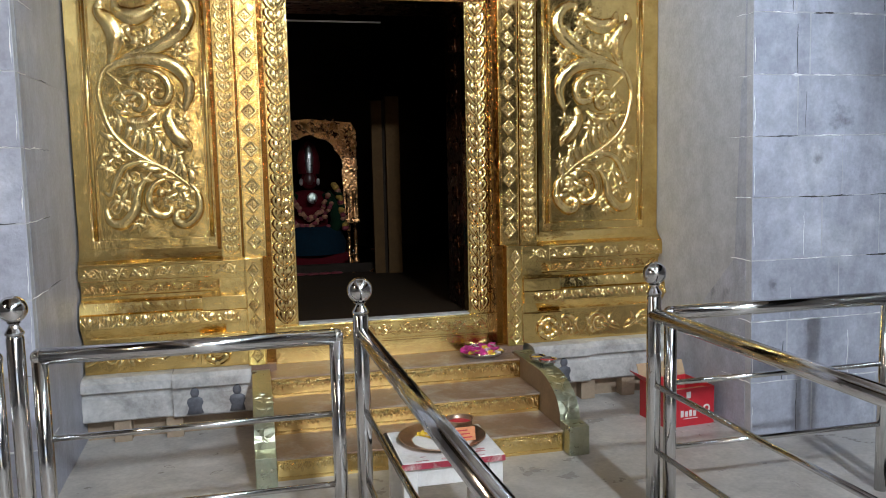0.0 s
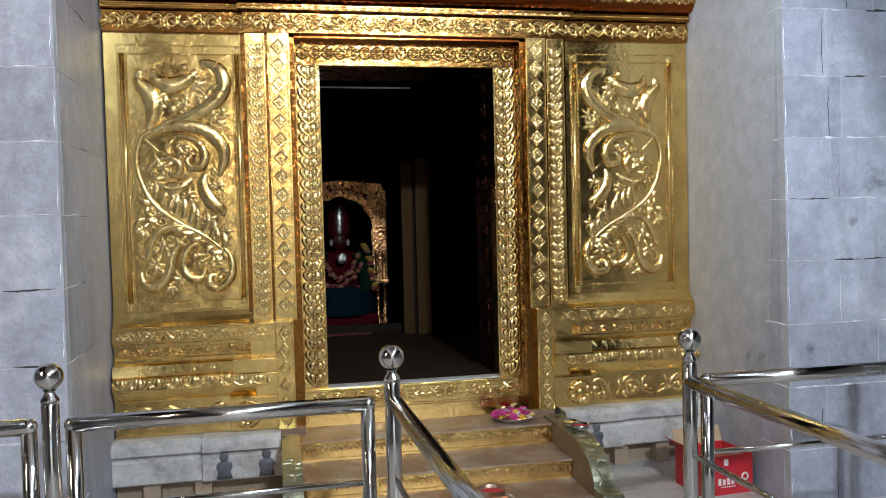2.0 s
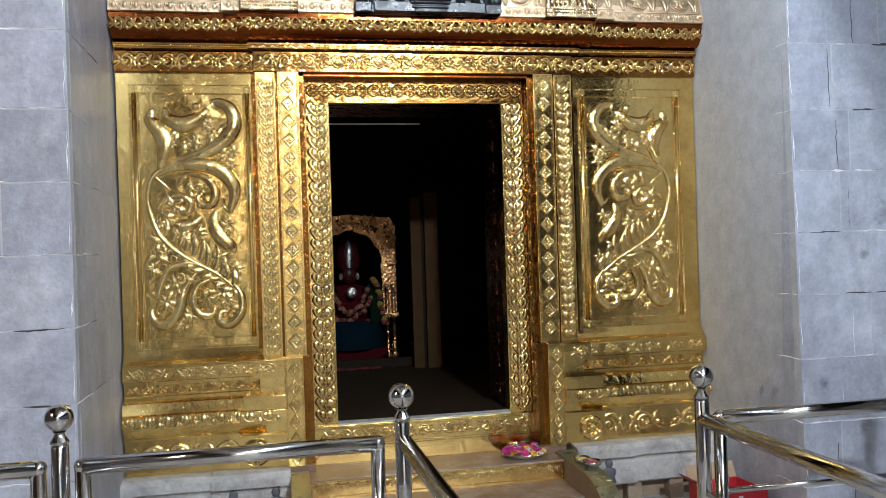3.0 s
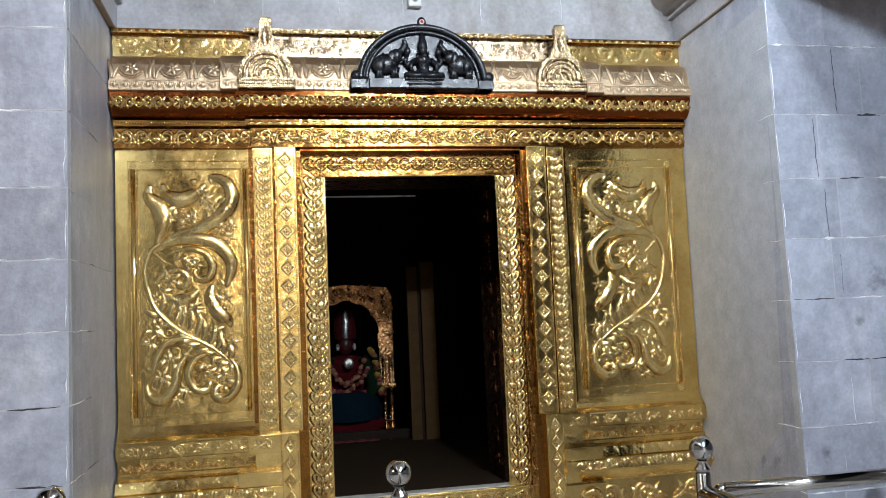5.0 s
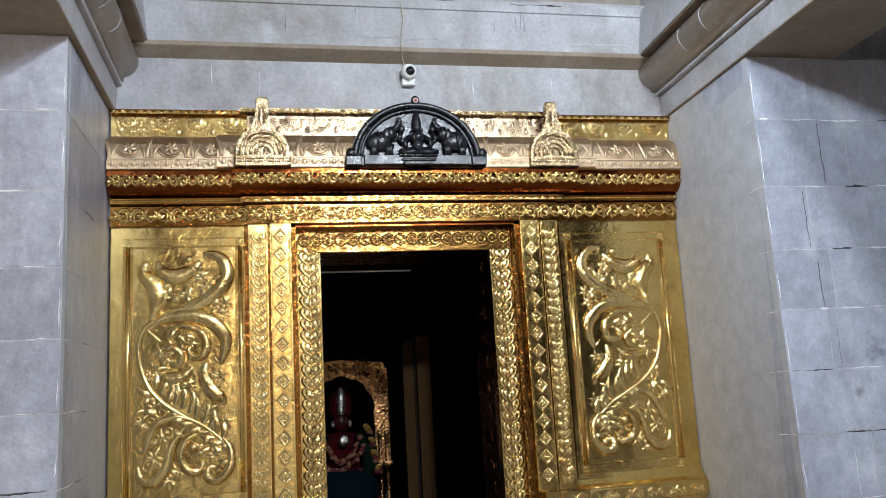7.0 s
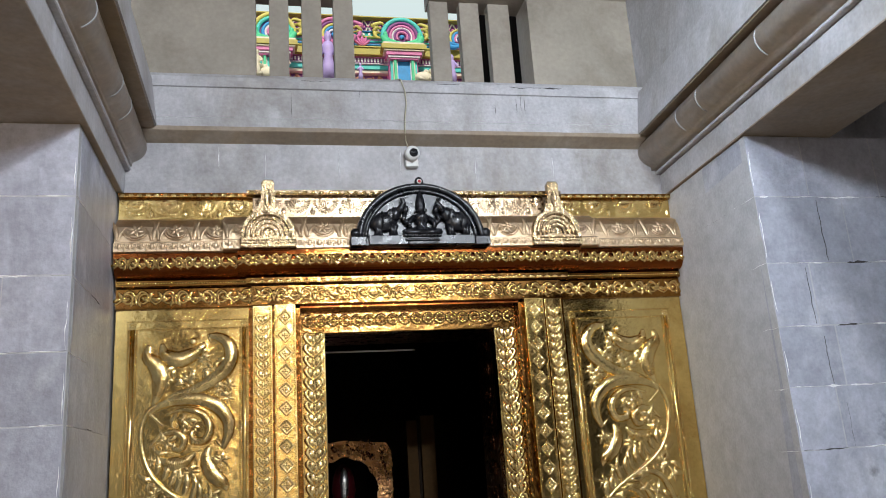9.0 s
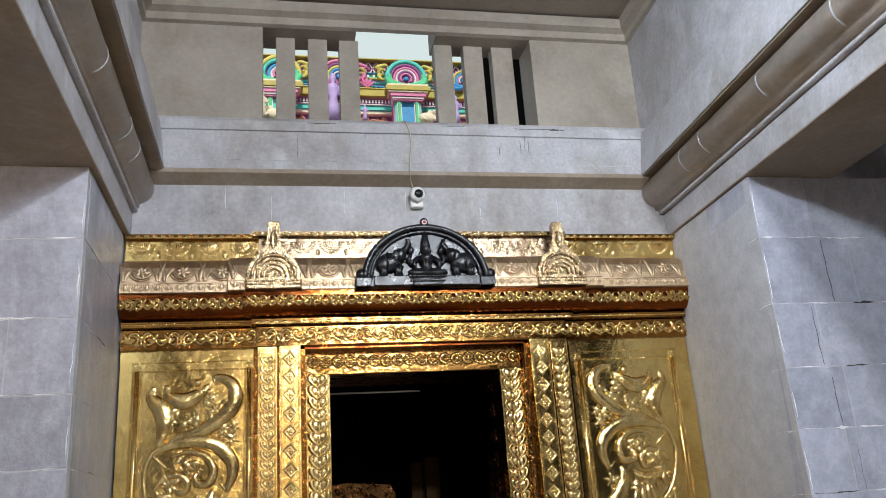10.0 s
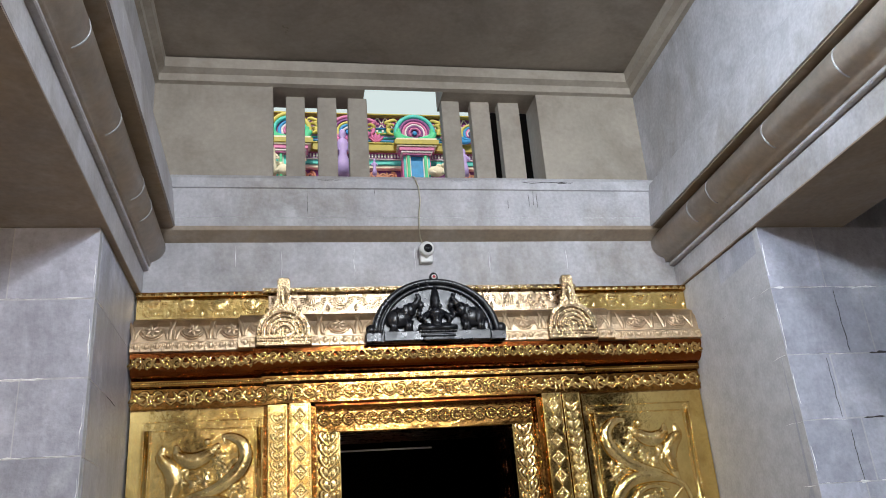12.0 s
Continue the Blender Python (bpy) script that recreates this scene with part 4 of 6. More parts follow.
for s, xa, xb in ((-1, GL - 0.01, -0.885), (1, 0.945, GR + 0.005)):
    xm = s * 1.36
    pl = [(-0.24, 0.02), (-0.25, 0.03), (-0.25, 0.16), (-0.235, 0.175), (-0.235, 0.195), (-0.27, 0.205), (-0.27, 0.255), (-0.23, 0.283), (0.0, 0.286), (0.0, 0.02)]
    lo, hi = sorted((xa if s < 0 else xb, xm))
    tagged(part("plinth", prism(pl, "x", lo, hi), STONE_ROUGH), "weathered pale stone plinth moulding under the gilding", "plinth", kind="structure")
    lo, hi = sorted((xm, xb if s < 0 else xa))
    block = tagged(part("plinth_block", prism([(y - 0.03, z) for y, z in pl[:-2]] + [(0.0, 0.286), (0.0, 0.02)], "x", lo + 0.004, hi - 0.004), STONE_ROUGH),
                   "projecting plinth block with dark carved guardian shapes", "plinth", kind="structure")
    for xc in ((xm - s * 0.13, xm - s * 0.38) if s < 0 else (xm - 0.20,)):
        part("carved_relief", ball((xc, -0.278, 0.165), 0.027, 1, 0.45, 1.2, tube([(xc, -0.276, 0.035), (xc, -0.276, 0.075), (xc, -0.276, 0.105), (xc, -0.276, 0.128), (xc, -0.276, 0.145)], [0.052, 0.040, 0.052, 0.046, 0.016], 14, None, 0.3), 14, 8), STAIN, block, "dark oily carved shape", True)
    tagged(part("plinth_foot", prism([(-0.13, FZ), (-0.13, 0.02), (0, 0.02), (0, FZ)], "x", xa, xb), SANDSTONE), "brown stone footing below the plinth", "plinth", kind="structure")
    for xc in (xm, xm + s * 0.3):
        tagged(part("plinth_stub", box(xc - 0.05, xc + 0.05, -0.22, -0.12, FZ, 0.019, 0.006), SANDSTONE), "brown stone stub carrying the plinth", "plinth", kind="structure")

# ---- steps ----
steps = base("steps", "three low brass-faced steps with worn copper treads", "steps")
SXL, SXR = -0.775, 0.818
T = [(-0.37, 0.243), (-0.735, 0.117), (-1.115, 0.003)]
RISE = motif("petal", petal_motif(0.058, 0.062))
for k, (yf, zt) in enumerate(T):
    yb = -0.03 if k == 0 else T[k - 1][0] + 0.003
    zn = T[k + 1][1] if k < 2 else FZ
    part("tread", box(SXL, SXR, yf - 0.006, yb, zt - 0.012, zt, 0.004), COPPER_TREAD, steps, "worn brown copper tread")
    r = part("riser", box(SXL + 0.002, SXR - 0.002, yf, yb, FZ, zt - 0.0125), GOLD, steps, "gilded riser with a lotus band")
    row_of("petal", RISE, 26, SXL + 0.01, SXR - 0.01, yf - 0.001, (zt + zn) / 2 + 0.008, r)
    beading(r, bead_line(SXL + 0.01, zt - 0.022, SXR - 0.01, zt - 0.022, yf - 0.001, 0.014), 0.005)
    beading(r, bead_line(SXL + 0.01, zn + 0.018, SXR - 0.01, zn + 0.018, yf - 0.001, 0.014), 0.005)
# plain sheet between the top tread and the sill
part("sill_sheet", box(-0.766, 0.766, -0.028, 0.25, 0.235, 0.3445), GOLD, front)


def stringer(s, xa, xb):
    prof = [(-1.205, FZ), (-1.205, 0.035), (-1.195, 0.043), (-1.07, 0.043)]
    curve = [(-1.07 + 0.38 * (1 - math.cos(a)), 0.043 + 0.212 * math.sin(a)) for a in (math.pi / 2 * k / 10 for k in range(11))]
    prof += curve + [(-0.22, 0.257), (-0.22, FZ)]
    st = base("step_balustrade", "curved brass-clad balustrade beside the steps", "balustrade", (0, 0, 0), "step balustrades")
    part("side_block", prism(prof, "x", xa + 0.003, xb - 0.003), SANDSTONE, st, "brown side of the balustrade")
    top = [(y, z + 0.004) for y, z in curve + [(-0.22, 0.257)]]
    part("top_sheet", prism(top + [(y, z - 0.006) for y, z in top[::-1]], "x", xa, xb), BRASS_WORN, st, "greenish worn brass sheet")
    part("end_block", box(xa, xb, -1.208, -1.068, FZ, 0.046, 0.004), BRASS_WORN, st, "plain brass end block")
    rnd = random.Random(3)
    for k in range(1, 10):
        y, z = curve[k]
        for q in range(2):
            own = leaf(rnd.uniform(-0.02, 0.02), 0, rnd.uniform(0, 360), 0.05, 0.02, 0.006, None, rnd.choice((-50, 50)))
            tilt = math.atan2(curve[min(k + 1, 10)][1] - curve[k - 1][1], curve[min(k + 1, 10)][0] - curve[k - 1][0])
            own.transform(Matrix.Translation(((xa + xb) / 2, y, z + 0.004)) @ Matrix.Rotation(tilt - math.pi / 2, 4, "X"))
            part("embossed_leaf", own, BRASS_WORN, st)
    return st


stringer(-1, -0.885, -0.777)
stringer(1, 0.820, 0.940)

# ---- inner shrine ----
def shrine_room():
    def w(nm, mat, *b, label="shrine wall, the room's dimness in its colour", cat="wall"):
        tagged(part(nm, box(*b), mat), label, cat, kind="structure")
    w("floor_shrine", FLOOR_DARK, -2.2, 2.2, 0.30, 5.2, 0.3, 0.47, label="worn stone floor of the inner room, dimness in its colour", cat="floor")
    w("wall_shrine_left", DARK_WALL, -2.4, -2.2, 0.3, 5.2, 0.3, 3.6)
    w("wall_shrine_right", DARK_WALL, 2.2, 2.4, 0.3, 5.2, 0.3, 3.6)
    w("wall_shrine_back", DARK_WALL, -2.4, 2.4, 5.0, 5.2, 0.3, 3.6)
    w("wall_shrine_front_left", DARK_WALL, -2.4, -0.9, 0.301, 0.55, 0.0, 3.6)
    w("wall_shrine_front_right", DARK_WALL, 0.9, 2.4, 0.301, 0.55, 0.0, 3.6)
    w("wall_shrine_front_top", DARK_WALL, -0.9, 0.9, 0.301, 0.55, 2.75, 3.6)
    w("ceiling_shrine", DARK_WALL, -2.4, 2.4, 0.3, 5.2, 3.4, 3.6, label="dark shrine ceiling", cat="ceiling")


shrine_room()

# ---- steel railing ----
RY = -2.06
railing = base("railing", "welded polished steel tube railing with ball-topped posts", "railing", (0, RY, 0))


def ball_post(x):
    pole = part("post", lathe([(0, FZ), (0.032, FZ), (0.032, 0.915), (0.028, 0.92), (0, 0.92)], (x, 0, 0), 24), STEEL, railing, soft=True)
    part("collar", lathe([(0.028, 0.92), (0.034, 0.926), (0.034, 0.934), (0.022, 0.952), (0.017, 0.962), (0.028, 0.970), (0.0, 0.975)], (x, 0, 0), 20), STEEL, pole)
    part("ball", ball((x, 0, 1.02), 0.052, seg=32, rings=20), STEEL, pole, "mirror-polished ball", True)
    part("base_plate", lathe([(0, FZ), (0.06, FZ), (0.06, FZ + 0.008), (0.036, FZ + 0.014)], (x, 0, 0), 20), STEEL, pole)


def tube_run(xa, ya, xb, yb, stand=(0.0, 1.0), top=0.835, bars=(0.515, 0.215)):
    """A run of tubes: top tube, two thin bars, legs at shares of the length."""
    dx, dy = xb - xa, yb - ya
    part("top_tube", tube([(xa, ya, top), (xb, yb, top)], 0.032, 24), STEEL, railing, soft=True)
    for k in stand:
        leg = part("leg", tube([(xa + dx * k, ya + dy * k, FZ), (xa + dx * k, ya + dy * k, top)], 0.029, 20), STEEL, railing, soft=True)
        part("elbow", ball((xa + dx * k, ya + dy * k, top), 0.0325, seg=20, rings=12), STEEL, leg, soft=True)
    for m in bars:
        part("thin_bar", tube([(xa, ya, m), (xb, yb, m)], 0.0125, 14), STEEL, railing, soft=True)


for x in (-1.723, -0.433, 0.878, 2.19):
    ball_post(x)
tube_run(-1.645, 0, -0.535, 0)
tube_run(-2.95, 0, -1.80, 0)
tube_run(0.960, 0, 2.105, 0)
tube_run(-0.425, 0, -0.375, -1.95, (1.0,))
tube_run(0.878, 0, 0.905, -1.95, (1.0,))

# ---- black stone relief over the door ----
def tympanum():
    """Carved panel: arch moulding, seated figure and two animals as plain raised shapes, all one block."""
    cx, z0 = 0.05, 3.073
    bm = prism([(cx + 0.43 * math.cos(a), z0 + 0.045 + 0.385 * math.sin(a)) for a in (math.pi * k / 24 for k in range(25))], "y", -0.325, -0.29)
    for r, w, y in ((0.405, 0.022, -0.335), (0.365, 0.014, -0.335)):
        tube([(cx + r * math.cos(a), y, z0 + 0.045 + r * 0.90 * math.sin(a)) for a in (math.pi * k / 28 for k in range(29))], w, 8, bm)
    box(cx - 0.465, cx + 0.455, -0.345, -0.29, z0, z0 + 0.062, 0.004, bm)
    box(cx - 0.465, cx - 0.365, -0.362, -0.29, z0, z0 + 0.058, 0.004, bm)
    box(cx + 0.355, cx + 0.455, -0.362, -0.29, z0, z0 + 0.058, 0.004, bm)
    for s in (-1, 1):
        ball((cx + s * 0.43, -0.335, z0 + 0.085), 0.035, 1, 0.7, 1, bm)
        box(cx + s * 0.22 - 0.13, cx + s * 0.22 + 0.13, -0.365, -0.29, z0 + 0.002, z0 + 0.066, 0.005, bm)
    # pedestal and seated figure
    for w, za, zb, y in ((0.10, 0.0, 0.025, -0.372), (0.115, 0.025, 0.038, -0.38), (0.095, 0.038, 0.052, -0.372), (0.125, 0.052, 0.066, -0.385)):
        box(cx - w, cx + w, y, -0.29, z0 + za, z0 + zb, 0.004, bm)
    for k in range(9):
        ball((cx - 0.10 + 0.025 * k, -0.384, z0 + 0.056), 0.009, 1, 0.7, 0.8, bm, 7, 5)
    for s in (-1, 1):
        tube([(cx + s * 0.02, -0.352, z0 + 0.092), (cx + s * 0.075, -0.36, z0 + 0.090), (cx + s * 0.112, -0.372, z0 + 0.082), (cx + s * 0.07, -0.388, z0 + 0.078), (cx - s * 0.02, -0.392, z0 + 0.080)], [0.028, 0.026, 0.022, 0.018, 0.014], 9, bm)
    lathe([(0.046, 0), (0.036, 0.03), (0.034, 0.05), (0.045, 0.08), (0.052, 0.10), (0.046, 0.118), (0.018, 0.126), (0.017, 0.138)], (cx, -0.348, z0 + 0.085), 14, bm)
    ball((cx, -0.352, z0 + 0.248), 0.029, 0.95, 0.9, 1.2, bm)
    lathe([(0.033, 0), (0.031, 0.02), (0.026, 0.055), (0.021, 0.06), (0.019, 0.085), (0.010, 0.092), (0.009, 0.105), (0, 0.118)], (cx, -0.345, z0 + 0.262), 12, bm)
    for s in (-1, 1):
        ball((cx + s * 0.034, -0.35, z0 + 0.235), 0.010, 0.7, 0.8, 1.4, bm, 7, 5)
        tube([(cx + s * 0.048, -0.35, z0 + 0.19), (cx + s * 0.085, -0.36, z0 + 0.150), (cx + s * 0.078, -0.375, z0 + 0.108)], [0.017, 0.015, 0.012], 8, bm)
        tube([(cx + s * 0.045, -0.34, z0 + 0.195), (cx + s * 0.108, -0.345, z0 + 0.150), (cx + s * 0.118, -0.352, z0 + 0.175), (cx + s * 0.105, -0.355, z0 + 0.215)], [0.016, 0.019, 0.017, 0.013], 8, bm)
        ball((cx + s * 0.100, -0.358, z0 + 0.240), 0.020, 1, 0.8, 1.45, bm)
        # animal: body, four legs, head, raised trunk
        ax = cx + s * 0.240
        ball((ax, -0.345, z0 + 0.160), 0.072, 1.10, 0.55, 0.92, bm, 16, 10)
        ball((ax + s * 0.035, -0.345, z0 + 0.150), 0.060, 1.0, 0.6, 1.0, bm, 14, 9)
        for q, fw in ((-0.060, 0.012), (-0.030, -0.01), (0.040, 0.008), (0.066, -0.006)):
            tube([(ax + q, -0.348, z0 + 0.135), (ax + q + fw, -0.352, z0 + 0.098), (ax + q, -0.352, z0 + 0.066)], [0.025, 0.018, 0.017], 8, bm)
        ball((ax - s * 0.068, -0.354, z0 + 0.208), 0.042, 0.95, 0.8, 1.15, bm)
        tube([(ax - s * 0.085, -0.358, z0 + 0.225), (ax - s * 0.108, -0.362, z0 + 0.250), (ax - s * 0.128, -0.362, z0 + 0.283), (ax - s * 0.122, -0.362, z0 + 0.305), (ax - s * 0.108, -0.362, z0 + 0.302)], [0.027, 0.022, 0.018, 0.016, 0.013], 8, bm)
        ball((ax - s * 0.038, -0.372, z0 + 0.200), 0.032, 0.8, 0.3, 1.25, bm)
        tube([(ax - s * 0.090, -0.362, z0 + 0.180), (ax - s * 0.112, -0.374, z0 + 0.178), (ax - s * 0.124, -0.376, z0 + 0.196)], [0.009, 0.007, 0.004], 6, bm)
        tube([(ax + s * 0.020, -0.376, z0 + 0.222), (ax + s * 0.015, -0.386, z0 + 0.165), (ax + s * 0.020, -0.378, z0 + 0.110)], 0.005, 6, bm)
    ball((cx, -0.345, z0 + 0.435), 0.03, 1, 0.5, 1.2, bm)
    ob = part("relief_panel", bm, BLACK_STONE)
    for f in ob.data.polygons:
        f.use_smooth = len(f.vertices) < 5 and f.area < 0.004
    tagged(ob, "black granite arched relief panel above the door", "relief")
    mark = tagged(part("painted_mark", ball((cx, -0.362, z0 + 0.435), 0.012, 1, 0.25, 1), RED_PAINT), "small red and white painted mark on black stone", "mark")
    part("mark_ring", tube(arc(cx, z0 + 0.435, 0.013, 0, 360, 16, -0.361), 0.004, 6), WHITE_PAINT, mark, "white ring")


RED_PAINT = material("red_paint", (0.45, 0.02, 0.03), 0.5, 0, 0.1, 20, 0.05, 60, 0.05)
WHITE_PAINT = material("white_paint", (0.72, 0.69, 0.66), 0.55, 0, 0.08, 12, 0.1, 60, 0.1, (0.5, 0.42, 0.36), 0.4, 9)
tympanum()


# ---- gilded finials on the eave ----
def finial(cx):
    ob = base("finial", "pale gilded horseshoe finial standing on the eave", "finial", (cx, -0.315, 3.075), "eave finials")
    prof = [(-0.175, 0.0), (0.175, 0.0), (0.175, 0.06)]
    body = [(0.17 * math.cos(a), 0.10 + 0.15 * math.sin(a)) for a in (math.radians(-15 + 80 * k / 8) for k in range(9))]
    neck = [(0.045, 0.29), (0.038, 0.36), (0.042, 0.43), (0.03, 0.452)]
    right = prof[1:] + body + neck
    outline = right + [(-u, v) for u, v in right[::-1]]
    bm = prism(outline, "y", -0.01, 0.04)
    bmesh.ops.bevel(bm, geom=[e for e in bm.edges if abs(e.verts[0].co.y - e.verts[1].co.y) < 1e-5], offset=0.006, segments=1, affect="EDGES")
    part("body", bm, GOLD_ROUGH, ob)
    for r, w in ((0.135, 0.012), (0.105, 0.009), (0.075, 0.009), (0.045, 0.009)):
        part("ring", tube(arc(0, 0.085, r, -8, 188, 18, -0.014), w, 7), GOLD_ROUGH, ob, soft=True)
    part("lotus_bud", merge(leaf(0, 0.07, 90, 0.07, 0.05, 0.015), leaf(0, 0.07, 50, 0.05, 0.03, 0.012)), GOLD_ROUGH, ob)
    ob2 = part("neck_leaf", leaf(0, 0.27, 90, 0.12, 0.05, 0.012), GOLD_ROUGH, ob)
    ob2.location.y = -0.012
    beading(ob, [(x, y - 0.013, z) for x, y, z in bead_line(-0.165, 0.03, 0.165, 0.03, 0)] + [(x, y - 0.013, z) for x, y, z in bead_line(-0.165, 0.05, 0.165, 0.05, 0)], 0.006, GOLD_ROUGH)
    return ob


finial(-0.93)
finial(0.985)


# ---- security camera, cable ----
def dome_eye():
    white = material("white_plastic", (0.74, 0.74, 0.72), 0.35, 0, 0.05, 10, 0.02, 60, 0.03)
    black = material("black_glass", (0.01, 0.01, 0.012), 0.1, 0, 0.05, 10, 0.0, 60, 0.0)
    ob = base("security_camera", "small white security camera fixed to the wall", "camera", (0.055, -0.06, 3.80))
    part("bracket", box(-0.045, 0.045, -0.05, 0.0, -0.09, -0.035, 0.008), white, ob)
    part("stem", tube([(0, -0.03, -0.06), (0, -0.06, -0.02)], 0.02, 12), white, ob, soft=True)
    body = tube([(0, -0.02, 0.0), (0, -0.05, 0.0), (0, -0.085, -0.004), (0, -0.10, -0.006)], [0.045, 0.053, 0.052, 0.044], 24)
    part("housing", body, white, ob, soft=True)
    part("lens", tube([(0.006, -0.098, -0.006), (0.006, -0.106, -0.007)], [0.032, 0.028], 20), black, ob, "black glass lens", True)
    wire = material("cable_plastic", (0.50, 0.46, 0.33), 0.5, 0, 0.1, 20, 0.02, 60, 0.02)
    pts = [(0.045, -0.075, 3.84), (0.02, -0.10, 3.90), (0.005, -0.178, 3.95), (0.012, -0.165, 4.05), (0.028, -0.165, 4.16), (0.02, -0.172, 4.26), (-0.005, -0.165, 4.345), (-0.02, -0.06, 4.395), (-0.01, 0.1, 4.378)]
    line = []
    for a, b in zip(pts, pts[1:]):
        line += [tuple(Vector(a).lerp(Vector(b), k / 4)) for k in range(4)]
    tagged(part("cable", tube(line + [pts[-1]], 0.0045, 6), wire, soft=True), "thin pale cable hanging down the stone fascia", "cable")


dome_eye()

# ---- inner shrine: arch, idol, lamps, posts ----
# gold, cloth, garlands and timber here have the unlit room's dimness in their colour
DARK_GOLD = material("dim_gold", (0.46, 0.23, 0.095), 0.28, 1.0, 0.15, 14, 0.3, 60, 0.4, hammer=0.9, hammer_scale=38)
SILVER = material("beaten_silver", (0.62, 0.58, 0.54), 0.34, 1.0, 0.15, 20, 0.3, 70, 0.4, hammer=0.8, hammer_scale=70)
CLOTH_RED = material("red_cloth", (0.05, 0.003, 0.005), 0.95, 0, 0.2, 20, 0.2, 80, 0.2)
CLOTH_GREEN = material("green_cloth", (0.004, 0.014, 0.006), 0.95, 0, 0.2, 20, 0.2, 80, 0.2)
GARLAND_YELLOW = material("dim_yellow_blossoms", (0.26, 0.15, 0.02), 0.8, 0, 0.4, 30, 0.1, 90, 0.1)
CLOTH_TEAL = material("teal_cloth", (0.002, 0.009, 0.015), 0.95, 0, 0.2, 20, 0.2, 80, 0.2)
PLANK = material("dim_wood", (0.070, 0.038, 0.015), 0.85, 0, 0.15, 8, 0.2, 40, 0.3)
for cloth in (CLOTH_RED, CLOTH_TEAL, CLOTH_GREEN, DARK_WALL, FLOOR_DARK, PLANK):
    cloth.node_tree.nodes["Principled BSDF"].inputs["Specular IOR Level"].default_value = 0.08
PETALS_PINK = material("pink_petals", (0.55, 0.03, 0.22), 0.6, 0, 0.2, 30, 0.1, 90, 0.1, per_object=0.3)
PETALS_YELLOW = material("yellow_petals", (0.75, 0.50, 0.03), 0.6, 0, 0.2, 30, 0.1, 90, 0.1)
PETALS_WHITE = material("white_petals", (0.70, 0.60, 0.62), 0.6, 0, 0.2, 30, 0.1, 90, 0.1)
GARLAND_RED = material("dark_red_blossoms", (0.12, 0.01, 0.015), 0.7, 0, 0.3, 30, 0.1, 90, 0.1)
GARLAND_PALE = material("dim_blossoms", (0.22, 0.09, 0.045), 0.7, 0, 0.4, 30, 0.1, 90, 0.1)
IY = 3.2


def shrine_arch():
    ob = base("shrine_arch", "embossed gilded arch standing behind the idol", "arch", (-0.22, IY + 0.16, 0.47))
    outer = [(-0.49, 0.45), (-0.49, 1.40), (-0.44, 1.49), (-0.30, 1.50), (0.0, 1.53), (0.30, 1.50), (0.44, 1.49), (0.49, 1.40), (0.49, 0.45), (0.34, 0.45)]
    inner = [(0.34, 0.78)]
    for k in range(29):
        a = math.pi * k / 28
        r = 0.33 + 0.022 * abs(math.sin(a * 5))
        inner.append((r * math.cos(a), 0.98 + 0.36 * r / 0.33 * math.sin(a)))
    inner += [(-0.34, 0.78), (-0.34, 0.45)]
    part("arch_plate", prism(outer + inner, "y", 0.0, 0.05), DARK_GOLD, ob)
    rnd = random.Random(11)
    for k in range(40):
        a = math.pi * k / 39
        for r in (0.40, 0.475):
            if abs(r * 1.08 * math.cos(a)) > 0.46 or 0.98 + r * 1.12 * math.sin(a) > 1.49:
                continue
            own = spiral(0, 0, 0.036, 0.008, rnd.uniform(0, 360), 500, 0.011, 0.007) if k % 2 else leaf(0, 0, math.degrees(a) + rnd.uniform(-50, 50), 0.085, 0.045, 0.022, None, 40)
            own.transform(Matrix.Translation((r * 1.08 * math.cos(a), -0.002, 0.98 + r * 1.12 * math.sin(a))))
            part("embossed_leaf", own, DARK_GOLD, ob, soft=True)
    for s in (-1, 1):
        for dx in (-0.035, 0.035):
            part("pillar", lathe([(0.035, 0.0), (0.038, 0.03), (0.02, 0.06), (0.02, 0.40), (0.036, 0.43), (0.022, 0.46), (0.022, 0.74), (0.036, 0.77), (0, 0.79)], (s * 0.415 + dx, -0.03, 0.0), 12), DARK_GOLD, ob, soft=True)
        part("capital", box(*sorted((s * 0.34, s * 0.50)), -0.07, 0.0, 0.43, 0.47, 0.006), DARK_GOLD, ob)


